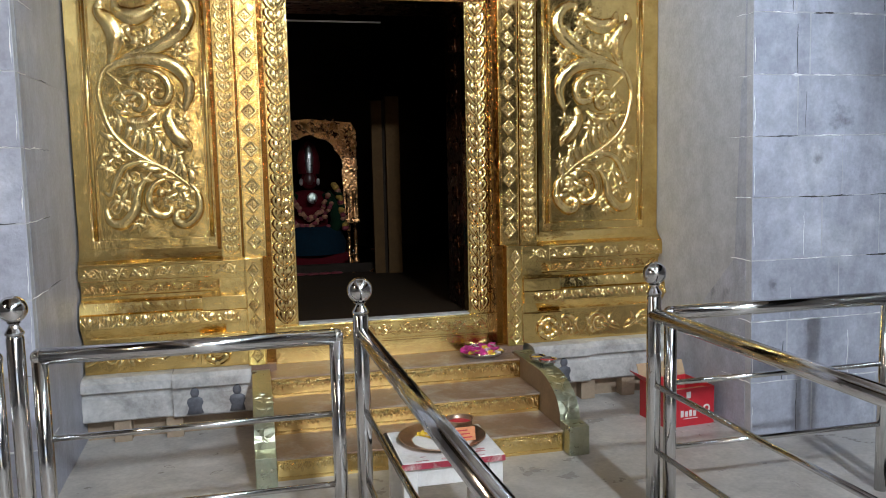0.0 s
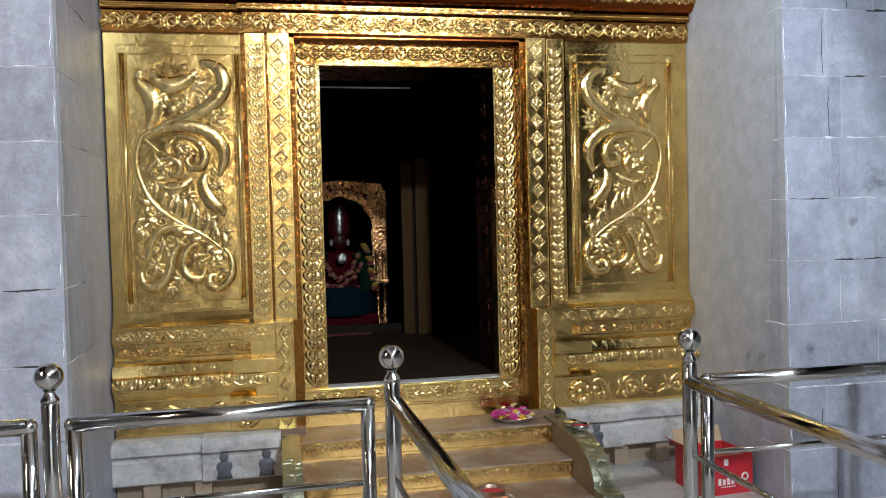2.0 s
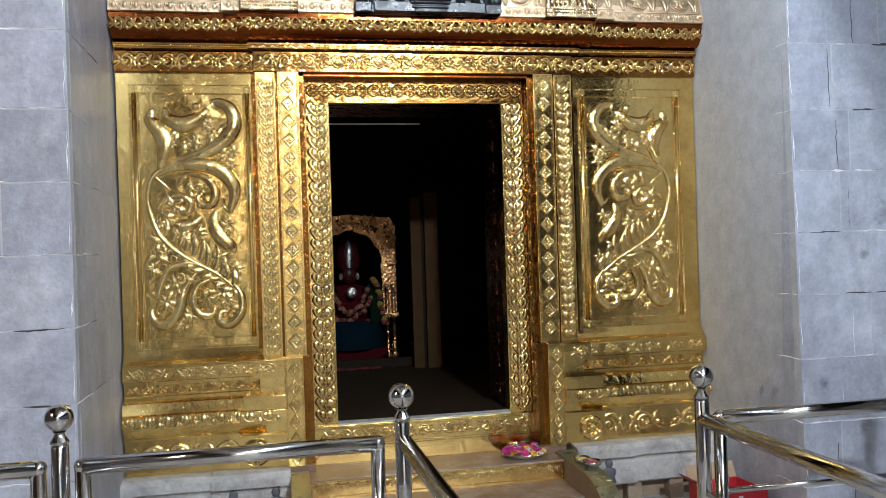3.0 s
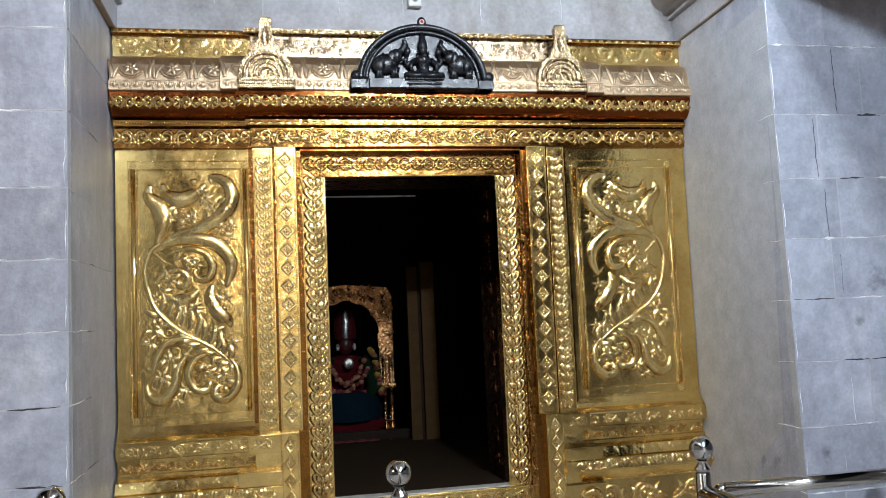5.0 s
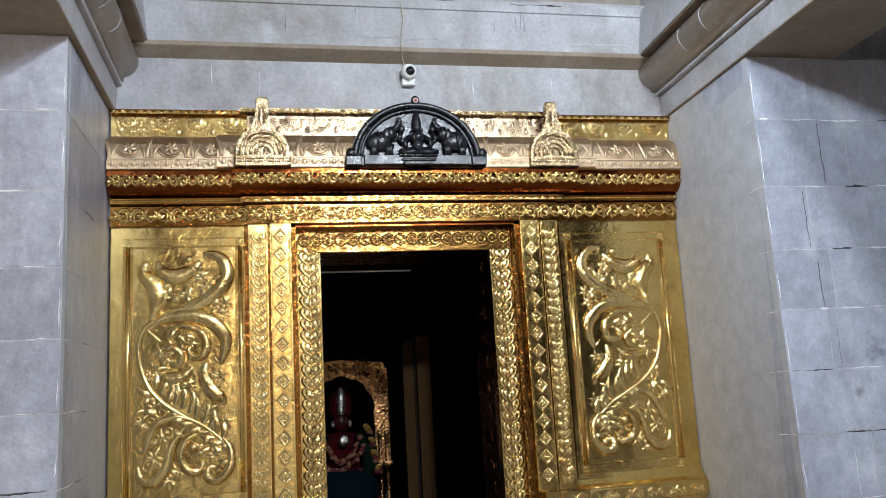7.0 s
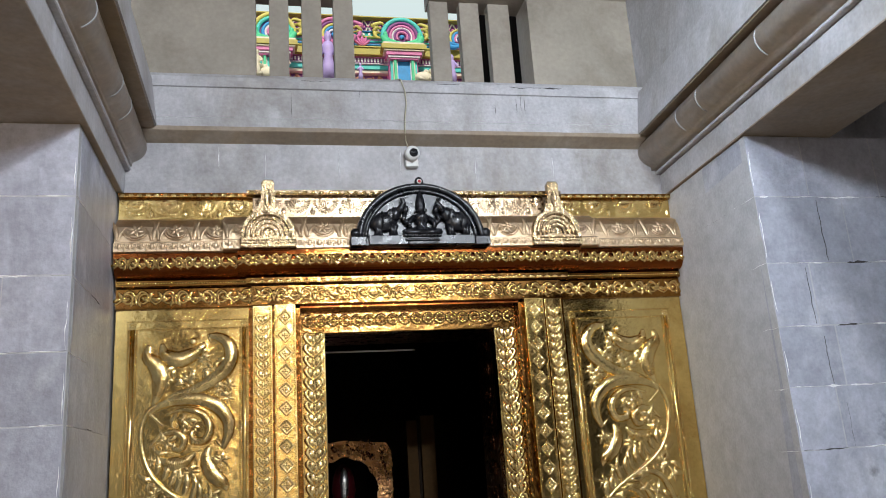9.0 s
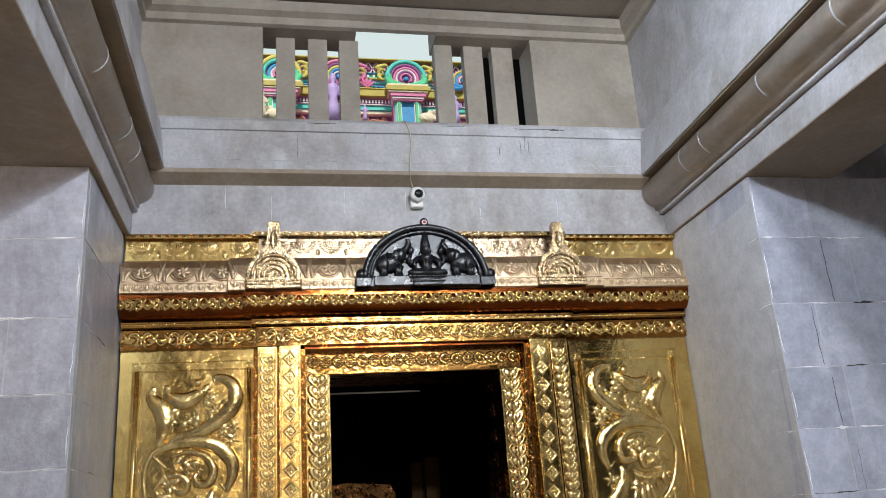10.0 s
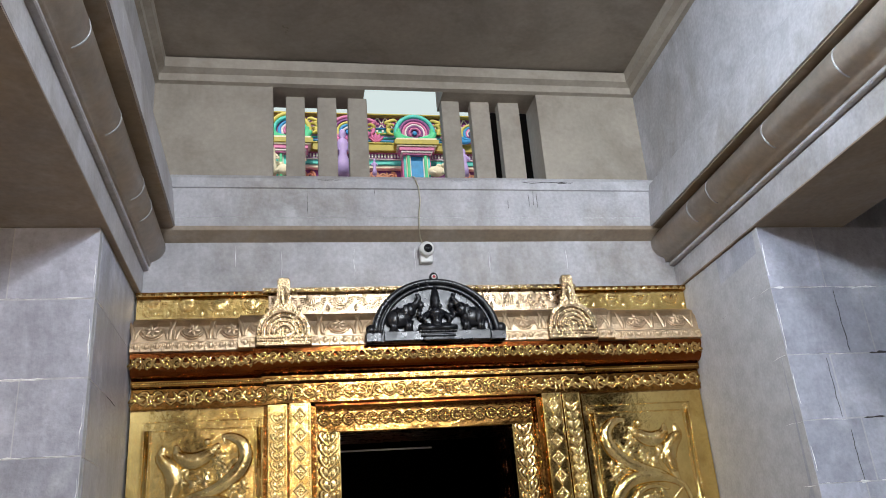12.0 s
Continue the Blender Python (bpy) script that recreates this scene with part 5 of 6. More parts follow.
def idol():
    """A plain seated shape in dark robes."""
    c = Vector((-0.25, IY, 0.47))
    bm = box(c.x - 0.36, c.x + 0.36, c.y - 0.30, c.y + 0.14, 0.47, 0.62, 0.01)
    ball((c.x, c.y - 0.06, 0.76), 0.32, 1, 0.7, 0.5, bm, 16, 10)
    ball((c.x, c.y, 1.0), 0.19, 1, 0.6, 1.35, bm, 16, 10)
    ball((c.x, c.y, 1.15), 0.22, 1.05, 0.55, 0.55, bm, 16, 10)
    ball((c.x, c.y - 0.04, 1.37), 0.085, 1, 1, 1.2, bm, 14, 10)
    lathe([(0.105, 0), (0.12, 0.08), (0.105, 0.20), (0.07, 0.29), (0.0, 0.34)], (c.x, c.y - 0.02, 1.43), 16, bm)
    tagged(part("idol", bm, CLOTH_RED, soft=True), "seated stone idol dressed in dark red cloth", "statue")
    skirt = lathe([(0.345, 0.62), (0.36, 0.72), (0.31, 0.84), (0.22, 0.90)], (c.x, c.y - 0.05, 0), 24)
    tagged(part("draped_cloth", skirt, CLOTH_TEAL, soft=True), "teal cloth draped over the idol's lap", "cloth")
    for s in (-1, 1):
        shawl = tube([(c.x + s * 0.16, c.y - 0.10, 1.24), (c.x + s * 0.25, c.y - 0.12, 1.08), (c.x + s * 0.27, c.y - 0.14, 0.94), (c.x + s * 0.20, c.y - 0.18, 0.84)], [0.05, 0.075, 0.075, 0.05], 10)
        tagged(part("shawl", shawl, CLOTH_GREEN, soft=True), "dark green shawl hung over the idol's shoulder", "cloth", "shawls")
    tagged(part("silver_plate", lathe([(0.03, 0), (0.042, 0.05), (0.046, 0.16), (0.03, 0.25), (0, 0.29)], (c.x, c.y - 0.115, 1.44), 14), SILVER, soft=True), "tall silver plate worn by the idol", "plate")
    face = material("dark_stone_gloss", (0.045, 0.012, 0.010), 0.4, 0, 0.1, 20, 0.1, 60, 0.1)
    tagged(part("face_plate", ball((c.x, c.y - 0.08, 1.375), 0.062, 1, 0.8, 1.2), face, soft=True), "polished dark stone front of the idol's head", "statue")
    for s in (-1, 1):
        tagged(part("ear_ornament", ball((c.x + s * 0.085, c.y - 0.09, 1.35), 0.028, 0.7, 0.6, 1.3), SILVER, soft=True), "small silver ornament beside the idol's head", "ornament", "ear ornaments")

    def strand(label, pts, size, mats, seed):
        """A garland of blossoms along a line."""
        g = base("flower_garland", label, "garland", pts[0], "garlands")
        rnd = random.Random(seed)
        line = spline([(p[0], p[2]) for p in pts], 9)
        for k, p in enumerate(line):
            q = (p.x - pts[0][0] + rnd.uniform(-0.012, 0.012), rnd.uniform(-0.015, 0.015), p.z - pts[0][2] + rnd.uniform(-0.012, 0.012))
            part("blossom", ball(q, size * rnd.uniform(0.8, 1.2), 1, 0.8, 0.85, None, 7, 5), mats[(k // 2) % len(mats)], g, soft=True)
    y = c.y - 0.20
    strand("pale flower garland crossing the idol's chest", [(c.x - 0.20, y, 1.22), (c.x - 0.13, y, 1.08), (c.x - 0.02, y, 0.98), (c.x + 0.10, y, 1.06), (c.x + 0.17, y, 1.22)], 0.027, (GARLAND_PALE, GARLAND_PALE, GARLAND_RED), 4)
    strand("pale flower garland hung low over the idol", [(c.x - 0.27, y, 1.10), (c.x - 0.20, y, 0.96), (c.x - 0.05, y, 0.90), (c.x + 0.10, y, 0.98), (c.x + 0.20, y, 1.12)], 0.026, (GARLAND_PALE, GARLAND_RED), 9)
    strand("dark red flower garland round the idol's lap", [(c.x - 0.30, y, 0.96), (c.x - 0.16, y, 0.87), (c.x + 0.02, y, 0.85), (c.x + 0.18, y, 0.90)], 0.03, (GARLAND_RED,), 5)
    strand("string of yellow, white and red blossoms beside the idol", [(c.x + 0.24, y, 1.32), (c.x + 0.29, y, 1.18), (c.x + 0.31, y, 1.02), (c.x + 0.335, y, 0.86)], 0.032, (GARLAND_YELLOW, GARLAND_RED, GARLAND_PALE, CLOTH_GREEN), 3)
    tagged(part("silver_pendant", ball((c.x + 0.01, c.y - 0.23, 1.19), 0.052, 1.0, 0.4, 1.1), SILVER, soft=True), "silver pendant on the idol's chest", "pendant")


shrine_arch()
idol()


def oil_lamp(x, y, h):
    ob = base("oil_lamp", "tall brass oil lamp on the shrine floor", "oil lamp", (x, y, 0.47), "oil lamps")
    part("stand", lathe([(0, 0), (0.07, 0), (0.07, 0.012), (0.02, 0.04), (0.012, 0.08), (0.012, h * 0.8), (0.02, h * 0.84), (0.012, h * 0.88), (0, h * 0.9)], sides=14), DARK_GOLD, ob, soft=True)
    part("bowl", lathe([(0.012, h * 0.80), (0.05, h * 0.83), (0.055, h * 0.86), (0.0, h * 0.85)], sides=14), DARK_GOLD, ob, soft=True)
    part("tip", ball((0, 0, h), 0.014, 1, 1, 1.8), STEEL, ob, soft=True)


oil_lamp(0.12, 2.62, 0.20)
oil_lamp(0.33, 2.56, 0.26)
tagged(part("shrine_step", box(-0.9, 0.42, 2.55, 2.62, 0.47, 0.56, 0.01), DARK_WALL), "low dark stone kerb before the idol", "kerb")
for k, (x, y) in enumerate(((-0.42, 2.5), (-0.30, 2.49), (-0.18, 2.5), (-0.07, 2.5))):
    tagged(part("loose_petals", ball((x, y, 0.482), 0.05, 1.3, 0.8, 0.25), GARLAND_RED, soft=True), "heap of pink petals on the shrine floor", "petals", "petal heaps")
post = base("wooden_post", "pair of timber door posts, the room's dimness in their colour", "post", (0.43, 2.42, 0.47))
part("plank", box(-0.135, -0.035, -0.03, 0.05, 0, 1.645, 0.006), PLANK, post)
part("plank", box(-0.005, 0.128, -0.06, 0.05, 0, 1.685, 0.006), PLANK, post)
part("batten", box(-0.036, -0.004, 0.0, 0.05, 0, 1.64), DARK_WALL, post)
# thin white tube across the left of the door head
tagged(part("curtain_rod", tube([(-0.574, 0.48, 2.515), (0.10, 0.48, 2.512)], 0.006, 8), WHITE_PAINT, soft=True), "thin pale bar inside the door head", "rod")

# ---- offerings at the steps ----
def steel_plate(at, r, name, label, mat, rim=0.02):
    ob = base(name, label, "plate", at)
    part("dish", lathe([(0, 0), (r * 0.72, 0), (r * 0.82, 0.004), (r, rim), (r * 1.0, rim + 0.003), (r * 0.97, rim + 0.002), (r * 0.80, 0.007), (0, 0.005)], sides=36), mat, ob, soft=True)
    return ob


def blossom(rnd, x, y, z, r, mat, name="flower"):
    bm = bmesh.new()
    for k in range(6):
        a = 60 * k + rnd.uniform(-15, 15)
        own = leaf(0, 0, a, r, r * 0.8, r * 0.25, None, 15)
        merge(bm, own, Matrix.Rotation(radians(90), 4, "X"))
    ball((0, 0, r * 0.1), r * 0.22, 1, 1, 1, bm, 6, 4)
    ob = new(name, mesh_of(name, bm, mat))
    ob.matrix_basis = Matrix.Translation((x, y, z)) @ Euler((rnd.uniform(-0.5, 0.5), rnd.uniform(-0.5, 0.5), rnd.uniform(0, 6))).to_matrix().to_4x4()
    return tagged(ob, "loose fresh flower lying on the offering plate", "flower", "offering flowers")


fp = (0.61, -0.20, 0.243)
steel_plate(fp, 0.155, "flower_plate", "round dark steel plate full of flowers on the step", STEEL, 0.03)
rnd = random.Random(5)
for k in range(46):
    a, r = rnd.uniform(0, 6.28), 0.125 * math.sqrt(rnd.uniform(0, 1))
    m = (PETALS_PINK, PETALS_PINK, PETALS_WHITE, PETALS_YELLOW, PETALS_PINK)[k % 5]
    blossom(rnd, fp[0] + r * math.cos(a), fp[1] + r * math.sin(a), fp[2] + 0.024 + rnd.uniform(0, 0.03), rnd.uniform(0.024, 0.036), m)


def small_bowl(at, r, fill, label):
    ob = base("bowl", label, "bowl", at, "small bowls")
    part("cup", lathe([(0, 0), (r * 0.55, 0), (r * 0.9, r * 0.35), (r, r * 0.75), (r * 0.95, r * 0.75), (r * 0.85, r * 0.38), (r * 0.5, 0.006), (0, 0.005)], sides=24), STEEL, ob, soft=True)
    part("powder", lathe([(0, r * 0.56), (r * 0.90, r * 0.50)], sides=20), fill, ob, "heap of powder", True)


small_bowl((0.87, -0.56, 0.262), 0.052, PETALS_YELLOW, "small steel bowl of turmeric on the balustrade")
small_bowl((0.905, -0.645, 0.256), 0.058, RED_PAINT, "small steel bowl of red powder on the balustrade")


# ---- stool with the copper tray ----
CHIPPED = material("chipped_red_paint", (0.34, 0.03, 0.05), 0.6, 0, 0.2, 20, 0.2, 60, 0.2, (0.62, 0.55, 0.5), 0.95, 14)
SMEAR = material("pink_powder", (0.48, 0.20, 0.20), 0.8, 0, 0.3, 30, 0.1, 90, 0.1, (0.62, 0.5, 0.48), 0.8, 20)


def stool():
    ob = base("stool", "white painted wooden stool with chipped red edges", "stool", (-0.09, -2.02, FZ))
    h = 0.45
    part("top", box(-0.215, 0.215, -0.20, 0.20, h - 0.03, h, 0.006), WHITE_PAINT, ob, "white top smeared with red")
    part("front_edge", box(-0.216, 0.216, -0.204, -0.199, h - 0.028, h - 0.004), CHIPPED, ob, "chipped red painted edge")
    part("edge_rod", tube([(-0.217, -0.20, h - 0.012), (-0.217, 0.20, h - 0.012)], 0.012, 10), BLACK_STONE, ob, "black edge strip")
    for sx_ in (-1, 1):
        for sy_ in (-1, 1):
            part("leg", box(sx_ * 0.18 - 0.03, sx_ * 0.18 + 0.03, sy_ * 0.165 - 0.025, sy_ * 0.165 + 0.025, 0, h - 0.03, 0.005), WHITE_PAINT, ob)
    for sy_ in (-1, 1):
        part("apron", box(-0.15, 0.15, sy_ * 0.17 - 0.01, sy_ * 0.17 + 0.01, h - 0.11, h - 0.03, 0.003), WHITE_PAINT, ob)
    for sx_ in (-1, 1):
        part("apron", box(sx_ * 0.18 - 0.01, sx_ * 0.18 + 0.01, -0.14, 0.14, h - 0.11, h - 0.03, 0.003), WHITE_PAINT, ob)
    q = random.Random(4)
    for k in range(14):
        x, y = q.uniform(-0.2, 0.16), q.uniform(-0.195, -0.10)
        part("red_smear", ball((x, y, h + 0.0005), q.uniform(0.006, 0.018), 1.4, 0.6, 0.04, None, 8, 4), SMEAR, ob, "smear of red powder")


stool()
TZ = FZ + 0.45
COPPER = material("copper_tray", (0.62, 0.43, 0.31), 0.34, 1.0, 0.15, 10, 0.1, 60, 0.2, (0.36, 0.24, 0.17), 0.5, 6)
steel_plate((-0.085, -1.985, TZ), 0.19, "copper_tray", "wide round copper tray on the stool", COPPER, 0.022)
PAPER = material("white_paper", (0.70, 0.66, 0.60), 0.7, 0, 0.08, 20, 0.1, 60, 0.1)
NOTE = material("orange_note", (0.62, 0.24, 0.10), 0.7, 0, 0.15, 30, 0.1, 90, 0.1)
tagged(put(part("folded_paper", lathe([(0, 0.004), (0.06, 0.006), (0.12, 0.003), (0.135, 0.0)], (0, 0, 0), 13), PAPER), (-0.085, -1.995, TZ + 0.0065)), "round white paper lining lying on the tray", "paper")
nt_ = tagged(part("paper_packet", box(-0.045, 0.045, -0.006, 0.006, 0, 0.058, 0.002), NOTE), "small orange printed packet standing on the tray", "packet")
nt_.matrix_basis = Matrix.Translation((0.0, -2.06, TZ + 0.013)) @ Matrix.Rotation(radians(-14), 4, "X")
for k in range(3):
    tagged(part("print_bar", box(-0.034, 0.03 - 0.010 * k, -0.0075, -0.006, 0.012 + 0.015 * k, 0.017 + 0.015 * k), RED_PAINT, nt_), kind="")
cup = base("glass_cup", "small fluted cup of red powder on the tray", "cup", (0.0, -1.965, TZ + 0.006))
part("cup_wall", lathe([(0, 0), (0.04, 0), (0.058, 0.075), (0.062, 0.078), (0.055, 0.074), (0.036, 0.006), (0, 0.006)], sides=24), COPPER, cup, soft=True)
part("powder", lathe([(0, 0.066), (0.05, 0.06)], sides=20), RED_PAINT, cup, "red powder")
for k in range(9):
    q = random.Random(40 + k)
    blossom(q, -0.17 + 0.09 * q.random(), -2.0 + 0.09 * q.random(), TZ + 0.016, 0.028, (PETALS_WHITE, PETALS_YELLOW)[k % 2], "flower")


# ---- red cardboard carton ----
def carton():
    red = material("red_card", (0.50, 0.02, 0.03), 0.45, 0, 0.1, 8, 0.08, 60, 0.05, (0.32, 0.01, 0.02), 0.4, 5)
    brown = material("brown_card", (0.42, 0.29, 0.17), 0.75, 0, 0.12, 10, 0.1, 70, 0.1)
    silver = material("silver_print", (0.70, 0.66, 0.62), 0.5, 0, 0.05, 20, 0.0, 60, 0.0)
    ob = base("carton", "open red printed cardboard box on the floor", "box", (1.715, -0.78, FZ))
    ob.rotation_euler = (0, 0, radians(5))
    w, d, h, t = 0.17, 0.15, 0.235, 0.006
    part("front_panel", box(-w, w, -d, -d + t, 0, h), red, ob)
    part("back_panel", box(-w, w, d - t, d, 0, h), red, ob)
    for s in (-1, 1):
        part("side_panel", box(*sorted((s * w, s * (w - t))), -d + t, d - t, 0, h), red, ob)
    part("bottom_panel", box(-w + t, w - t, -d + t, d - t, 0, t), brown, ob)
    fl = part("flap", box(-w, w, -0.10, 0, 0, 0.004), brown, ob, "brown inside of a flap")
    fl.matrix_basis = Matrix.Translation((0, d, h)) @ Matrix.Rotation(radians(-115), 4, "X")
    f2 = part("flap", box(-w, w, 0, 0.11, 0, 0.004), brown, ob, "brown inside of a flap")
    f2.matrix_basis = Matrix.Translation((0, -d + 0.004, h - 0.012)) @ Matrix.Rotation(radians(-12), 4, "X")
    f3 = part("flap", box(-0.10, 0, -d, d, 0, 0.004), red, ob)
    f3.matrix_basis = Matrix.Translation((-w + 0.004, 0, h)) @ Matrix.Rotation(radians(38), 4, "Y")
    part("print_ring", tube([(x, -d - 0.002, z) for x, _, z in arc(0.115, 0.10, 0.02, 0, 360, 18)], 0.006, 6), silver, ob, "round printed badge")
    for k in range(4):
        part("print_bar", box(-0.07 + 0.03 * k, -0.05 + 0.03 * k, -d - 0.002, -d, 0.06, 0.10 - 0.006 * (k % 2)), silver, ob)
    part("print_bar", box(-0.05, 0.05, -d - 0.002, -d, 0.045, 0.05), silver, ob)
    part("tape", box(-0.03, 0.0, -d - 0.002, -d, 0.175, 0.215), WHITE_PAINT, ob, "white label")


carton()


# ---- dry leaves and wet marks on the floor ----
DRY = material("dry_leaf", (0.10, 0.08, 0.06), 0.7, 0, 0.3, 30, 0.2, 90, 0.2)
for k, (x, y) in enumerate(((-1.38, -0.72), (-1.12, -0.92), (1.48, -0.42), (1.55, -1.62), (1.75, -1.85), (0.55, -1.35), (-1.0, -0.62), (1.62, -1.02))):
    own = leaf(0, 0, 0, 0.07 + 0.012 * (k % 3), 0.026, 0.008, None, 30)
    ob = part("dry_leaf", own, DRY)
    ob.matrix_basis = Matrix.Translation((x, y, FZ + 0.001)) @ Matrix.Rotation(1.3 * k, 4, "Z") @ Matrix.Rotation(radians(90), 4, "X") @ Matrix.Diagonal((1, 1, 1, 1))
    tagged(ob, "small dark dry leaf lying on the floor", "leaf", "dry leaves")


# ---- the painted tower seen through the clerestory, and the sky behind it ----
def paint(name, c):
    return material(name, c, 0.55, 0, 0.10, 9, 0.1, 50, 0.1, tuple(v * 0.6 for v in c), 0.35, 5)


T_GREEN, T_PINK, T_PURPLE = paint("tower_green", (0.06, 0.62, 0.28)), paint("tower_pink", (0.72, 0.22, 0.42)), paint("tower_purple", (0.24, 0.07, 0.24))
T_BLUE, T_OLIVE, T_CREAM = paint("tower_blue", (0.03, 0.33, 0.66)), paint("tower_olive", (0.48, 0.42, 0.07)), paint("tower_cream", (0.80, 0.76, 0.55))
T_TEAL, T_BROWN, T_YELLOW = paint("tower_teal", (0.07, 0.66, 0.55)), paint("tower_brown", (0.55, 0.28, 0.16)), paint("tower_yellow", (0.72, 0.64, 0.14))
T_LILAC, T_WHITE = paint("tower_lilac", (0.50, 0.40, 0.72)), paint("tower_white", (0.84, 0.82, 0.80))
TY = 7.0
tower = base("gate_tower", "brightly painted stucco temple tower under daylight", "tower", (1.19, TY, FZ - 0.25))
UP = 0.25 - FZ                # heights on the tower count from its own foot
TX0, TX1 = -3.4, 1.9


def tb(nm, mat, x0, x1, y0, z0, z1, bev=0.006):
    return part(nm, box(x0, x1, y0, 0.9, z0 + UP, z1 + UP, bev), mat, tower)


def row_on_tower(nm, mat, x0, x1, step, y0, z0, z1, wide=0.5):
    """A row of small blocks in one course, joined: too small to pick apart."""
    bm = bmesh.new()
    n = int((x1 - x0) / step)
    for k in range(n):
        x = x0 + step * k
        box(x, x + step * wide, y0, y0 + 0.05, z0 + UP, z1 + UP, 0, bm)
    return part(nm, bm, mat, tower)


tb("tower_body", T_PURPLE, TX0, TX1, 0.12, FZ - 0.25, 9.18, 0)
for z0, z1, y0, mt, nm in ((7.66, 7.79, -0.20, T_CREAM, "ledge"), (7.80, 7.845, -0.17, T_PINK, "ledge"), (7.85, 7.87, -0.14, T_WHITE, "fillet"), (7.874, 7.895, -0.10, T_PINK, "fillet"),
                           (8.135, 8.19, 0.02, T_CREAM, "fillet"), (8.195, 8.27, -0.01, T_TEAL, "band"), (8.274, 8.29, -0.04, T_WHITE, "fillet"), (8.293, 8.385, -0.02, T_PURPLE, "band"),
                           (8.388, 8.402, -0.05, T_PINK, "fillet"), (8.405, 8.53, -0.12, T_OLIVE, "eave"), (8.533, 8.55, -0.14, T_YELLOW, "fillet"), (8.58, 8.60, 0.0, T_WHITE, "fillet"),
                           (8.603, 8.645, 0.03, T_LILAC, "band"), (8.65, 8.67, 0.0, T_BLUE, "fillet"), (8.673, 8.71, 0.04, T_LILAC, "band"), (8.713, 8.73, 0.0, T_TEAL, "fillet"),
                           (8.735, 8.80, 0.05, T_LILAC, "band"), (8.803, 8.82, 0.0, T_YELLOW, "fillet"), (8.825, 8.90, 0.04, T_TEAL, "band"), (8.903, 8.922, 0.0, T_BLUE, "fillet"), (9.18, 9.205, 0.0, T_OLIVE, "coping")):
    tb(nm, mt, TX0, TX1, y0, z0, z1)
row_on_tower("dentils", T_WHITE, TX0, TX1, 0.055, -0.045, 8.31, 8.37)
row_on_tower("dentils", T_CREAM, TX0, TX1, 0.05, -0.015, 8.552, 8.578)
row_on_tower("dentils", T_WHITE, TX0, TX1, 0.10, 0.015, 8.84, 8.885, 0.35)
row_on_tower("dentils", T_WHITE, TX0, TX1, 0.07, 0.02, 8.605, 8.643, 0.4)
lattice, studs = bmesh.new(), bmesh.new()
for k in range(37):
    x = TX0 + 0.07 + 0.142 * k
    for s in (-1, 1):
        tube([(x - s * 0.065, 0.10, 8.93 + UP), (x + s * 0.065, 0.10, 9.17 + UP)], 0.012, 5, lattice)
    ball((x, 0.09, 9.05 + UP), 0.02, 1, 0.8, 1, studs, 6, 4)
    ball((x + 0.071, 0.10, 9.05 + UP), 0.026, 1, 0.8, 1, studs, 6, 4)
part("lattice", lattice, T_CREAM, tower)
part("stud", studs, T_PINK, tower)


def ringed_arch(x, rings, plume, leaf_mat):
    """Horseshoe arch of coloured rings between leaves, standing on the eave."""
    z = 8.735 + UP
    part("arch_back", tube([(x, 0.1, z), (x, -0.13, z)], rings[0][0], 24), T_PURPLE, tower)
    for r, w, mt in rings:
        part("arch_ring", tube([(x + r * math.cos(a), -0.15, z + r * math.sin(a)) for a in (math.radians(-38 + 256 * k / 24) for k in range(25))], w, 8), mt, tower, soft=True)
    part("arch_eye", ball((x, -0.15, z), 0.042, 1, 0.6, 1), T_BLUE, tower, soft=True)
    for s in (-1, 1):
        for px, dz, wide in ((0.0, 0.0, 0.058), (0.05, 0.065, 0.04)):
            d = horn([(x + s * 0.02, z - 0.15 + dz * 0.2), (x + s * 0.15, z - 0.185 + dz), (x + s * 0.27, z - 0.13 + dz), (x + s * (0.34 - px), z - 0.02 + dz), (x + s * (0.31 - px), z - 0.07 + dz)], 0.02, wide, 0.012, None, 0.7)
            d.transform(Matrix.Translation((0, -0.20, 0)))
            part("arch_leaf", d, leaf_mat, tower, soft=True)
        for k in range(3):
            d = horn([(x + s * 0.34, z + 0.02 + 0.10 * k), (x + s * (0.43 + 0.03 * k), z + 0.05 + 0.10 * k), (x + s * (0.45 - 0.05 * k), z + 0.13 + 0.09 * k), (x + s * (0.40 - 0.06 * k), z + 0.10 + 0.09 * k)], 0.012, 0.034, 0.012)
            d.transform(Matrix.Translation((0, -0.05, 0)))
            part("arch_plume", d, plume if k % 2 == 0 else T_OLIVE, tower, soft=True)


def niche(x, door):
    """Projecting niche: coloured door, striped jambs, stepped lintel."""
    tb("niche_back", door, x - 0.105, x + 0.105, -0.16, 7.80, 8.27, 0)
    for s in (-1, 1):
        for a, b, y0, mt in ((0.105, 0.122, -0.19, T_WHITE), (0.124, 0.168, -0.22, T_GREEN), (0.170, 0.186, -0.20, T_CREAM), (0.188, 0.225, -0.18, T_TEAL), (0.227, 0.245, -0.15, T_PINK)):
            tb("niche_jamb", mt, *sorted((x + s * a, x + s * b)), y0, 7.80, 8.27)
    for a, z0, z1, y0, mt in ((0.24, 8.272, 8.30, -0.24, T_PINK), (0.27, 8.302, 8.335, -0.26, T_WHITE), (0.30, 8.337, 8.40, -0.28, T_PINK), (0.34, 8.402, 8.43, -0.30, T_CREAM), (0.38, 8.432, 8.52, -0.32, T_OLIVE), (0.35, 8.522, 8.56, -0.30, T_CREAM)):
        tb("niche_lintel", mt, x - a, x + a, y0, z0, z1)


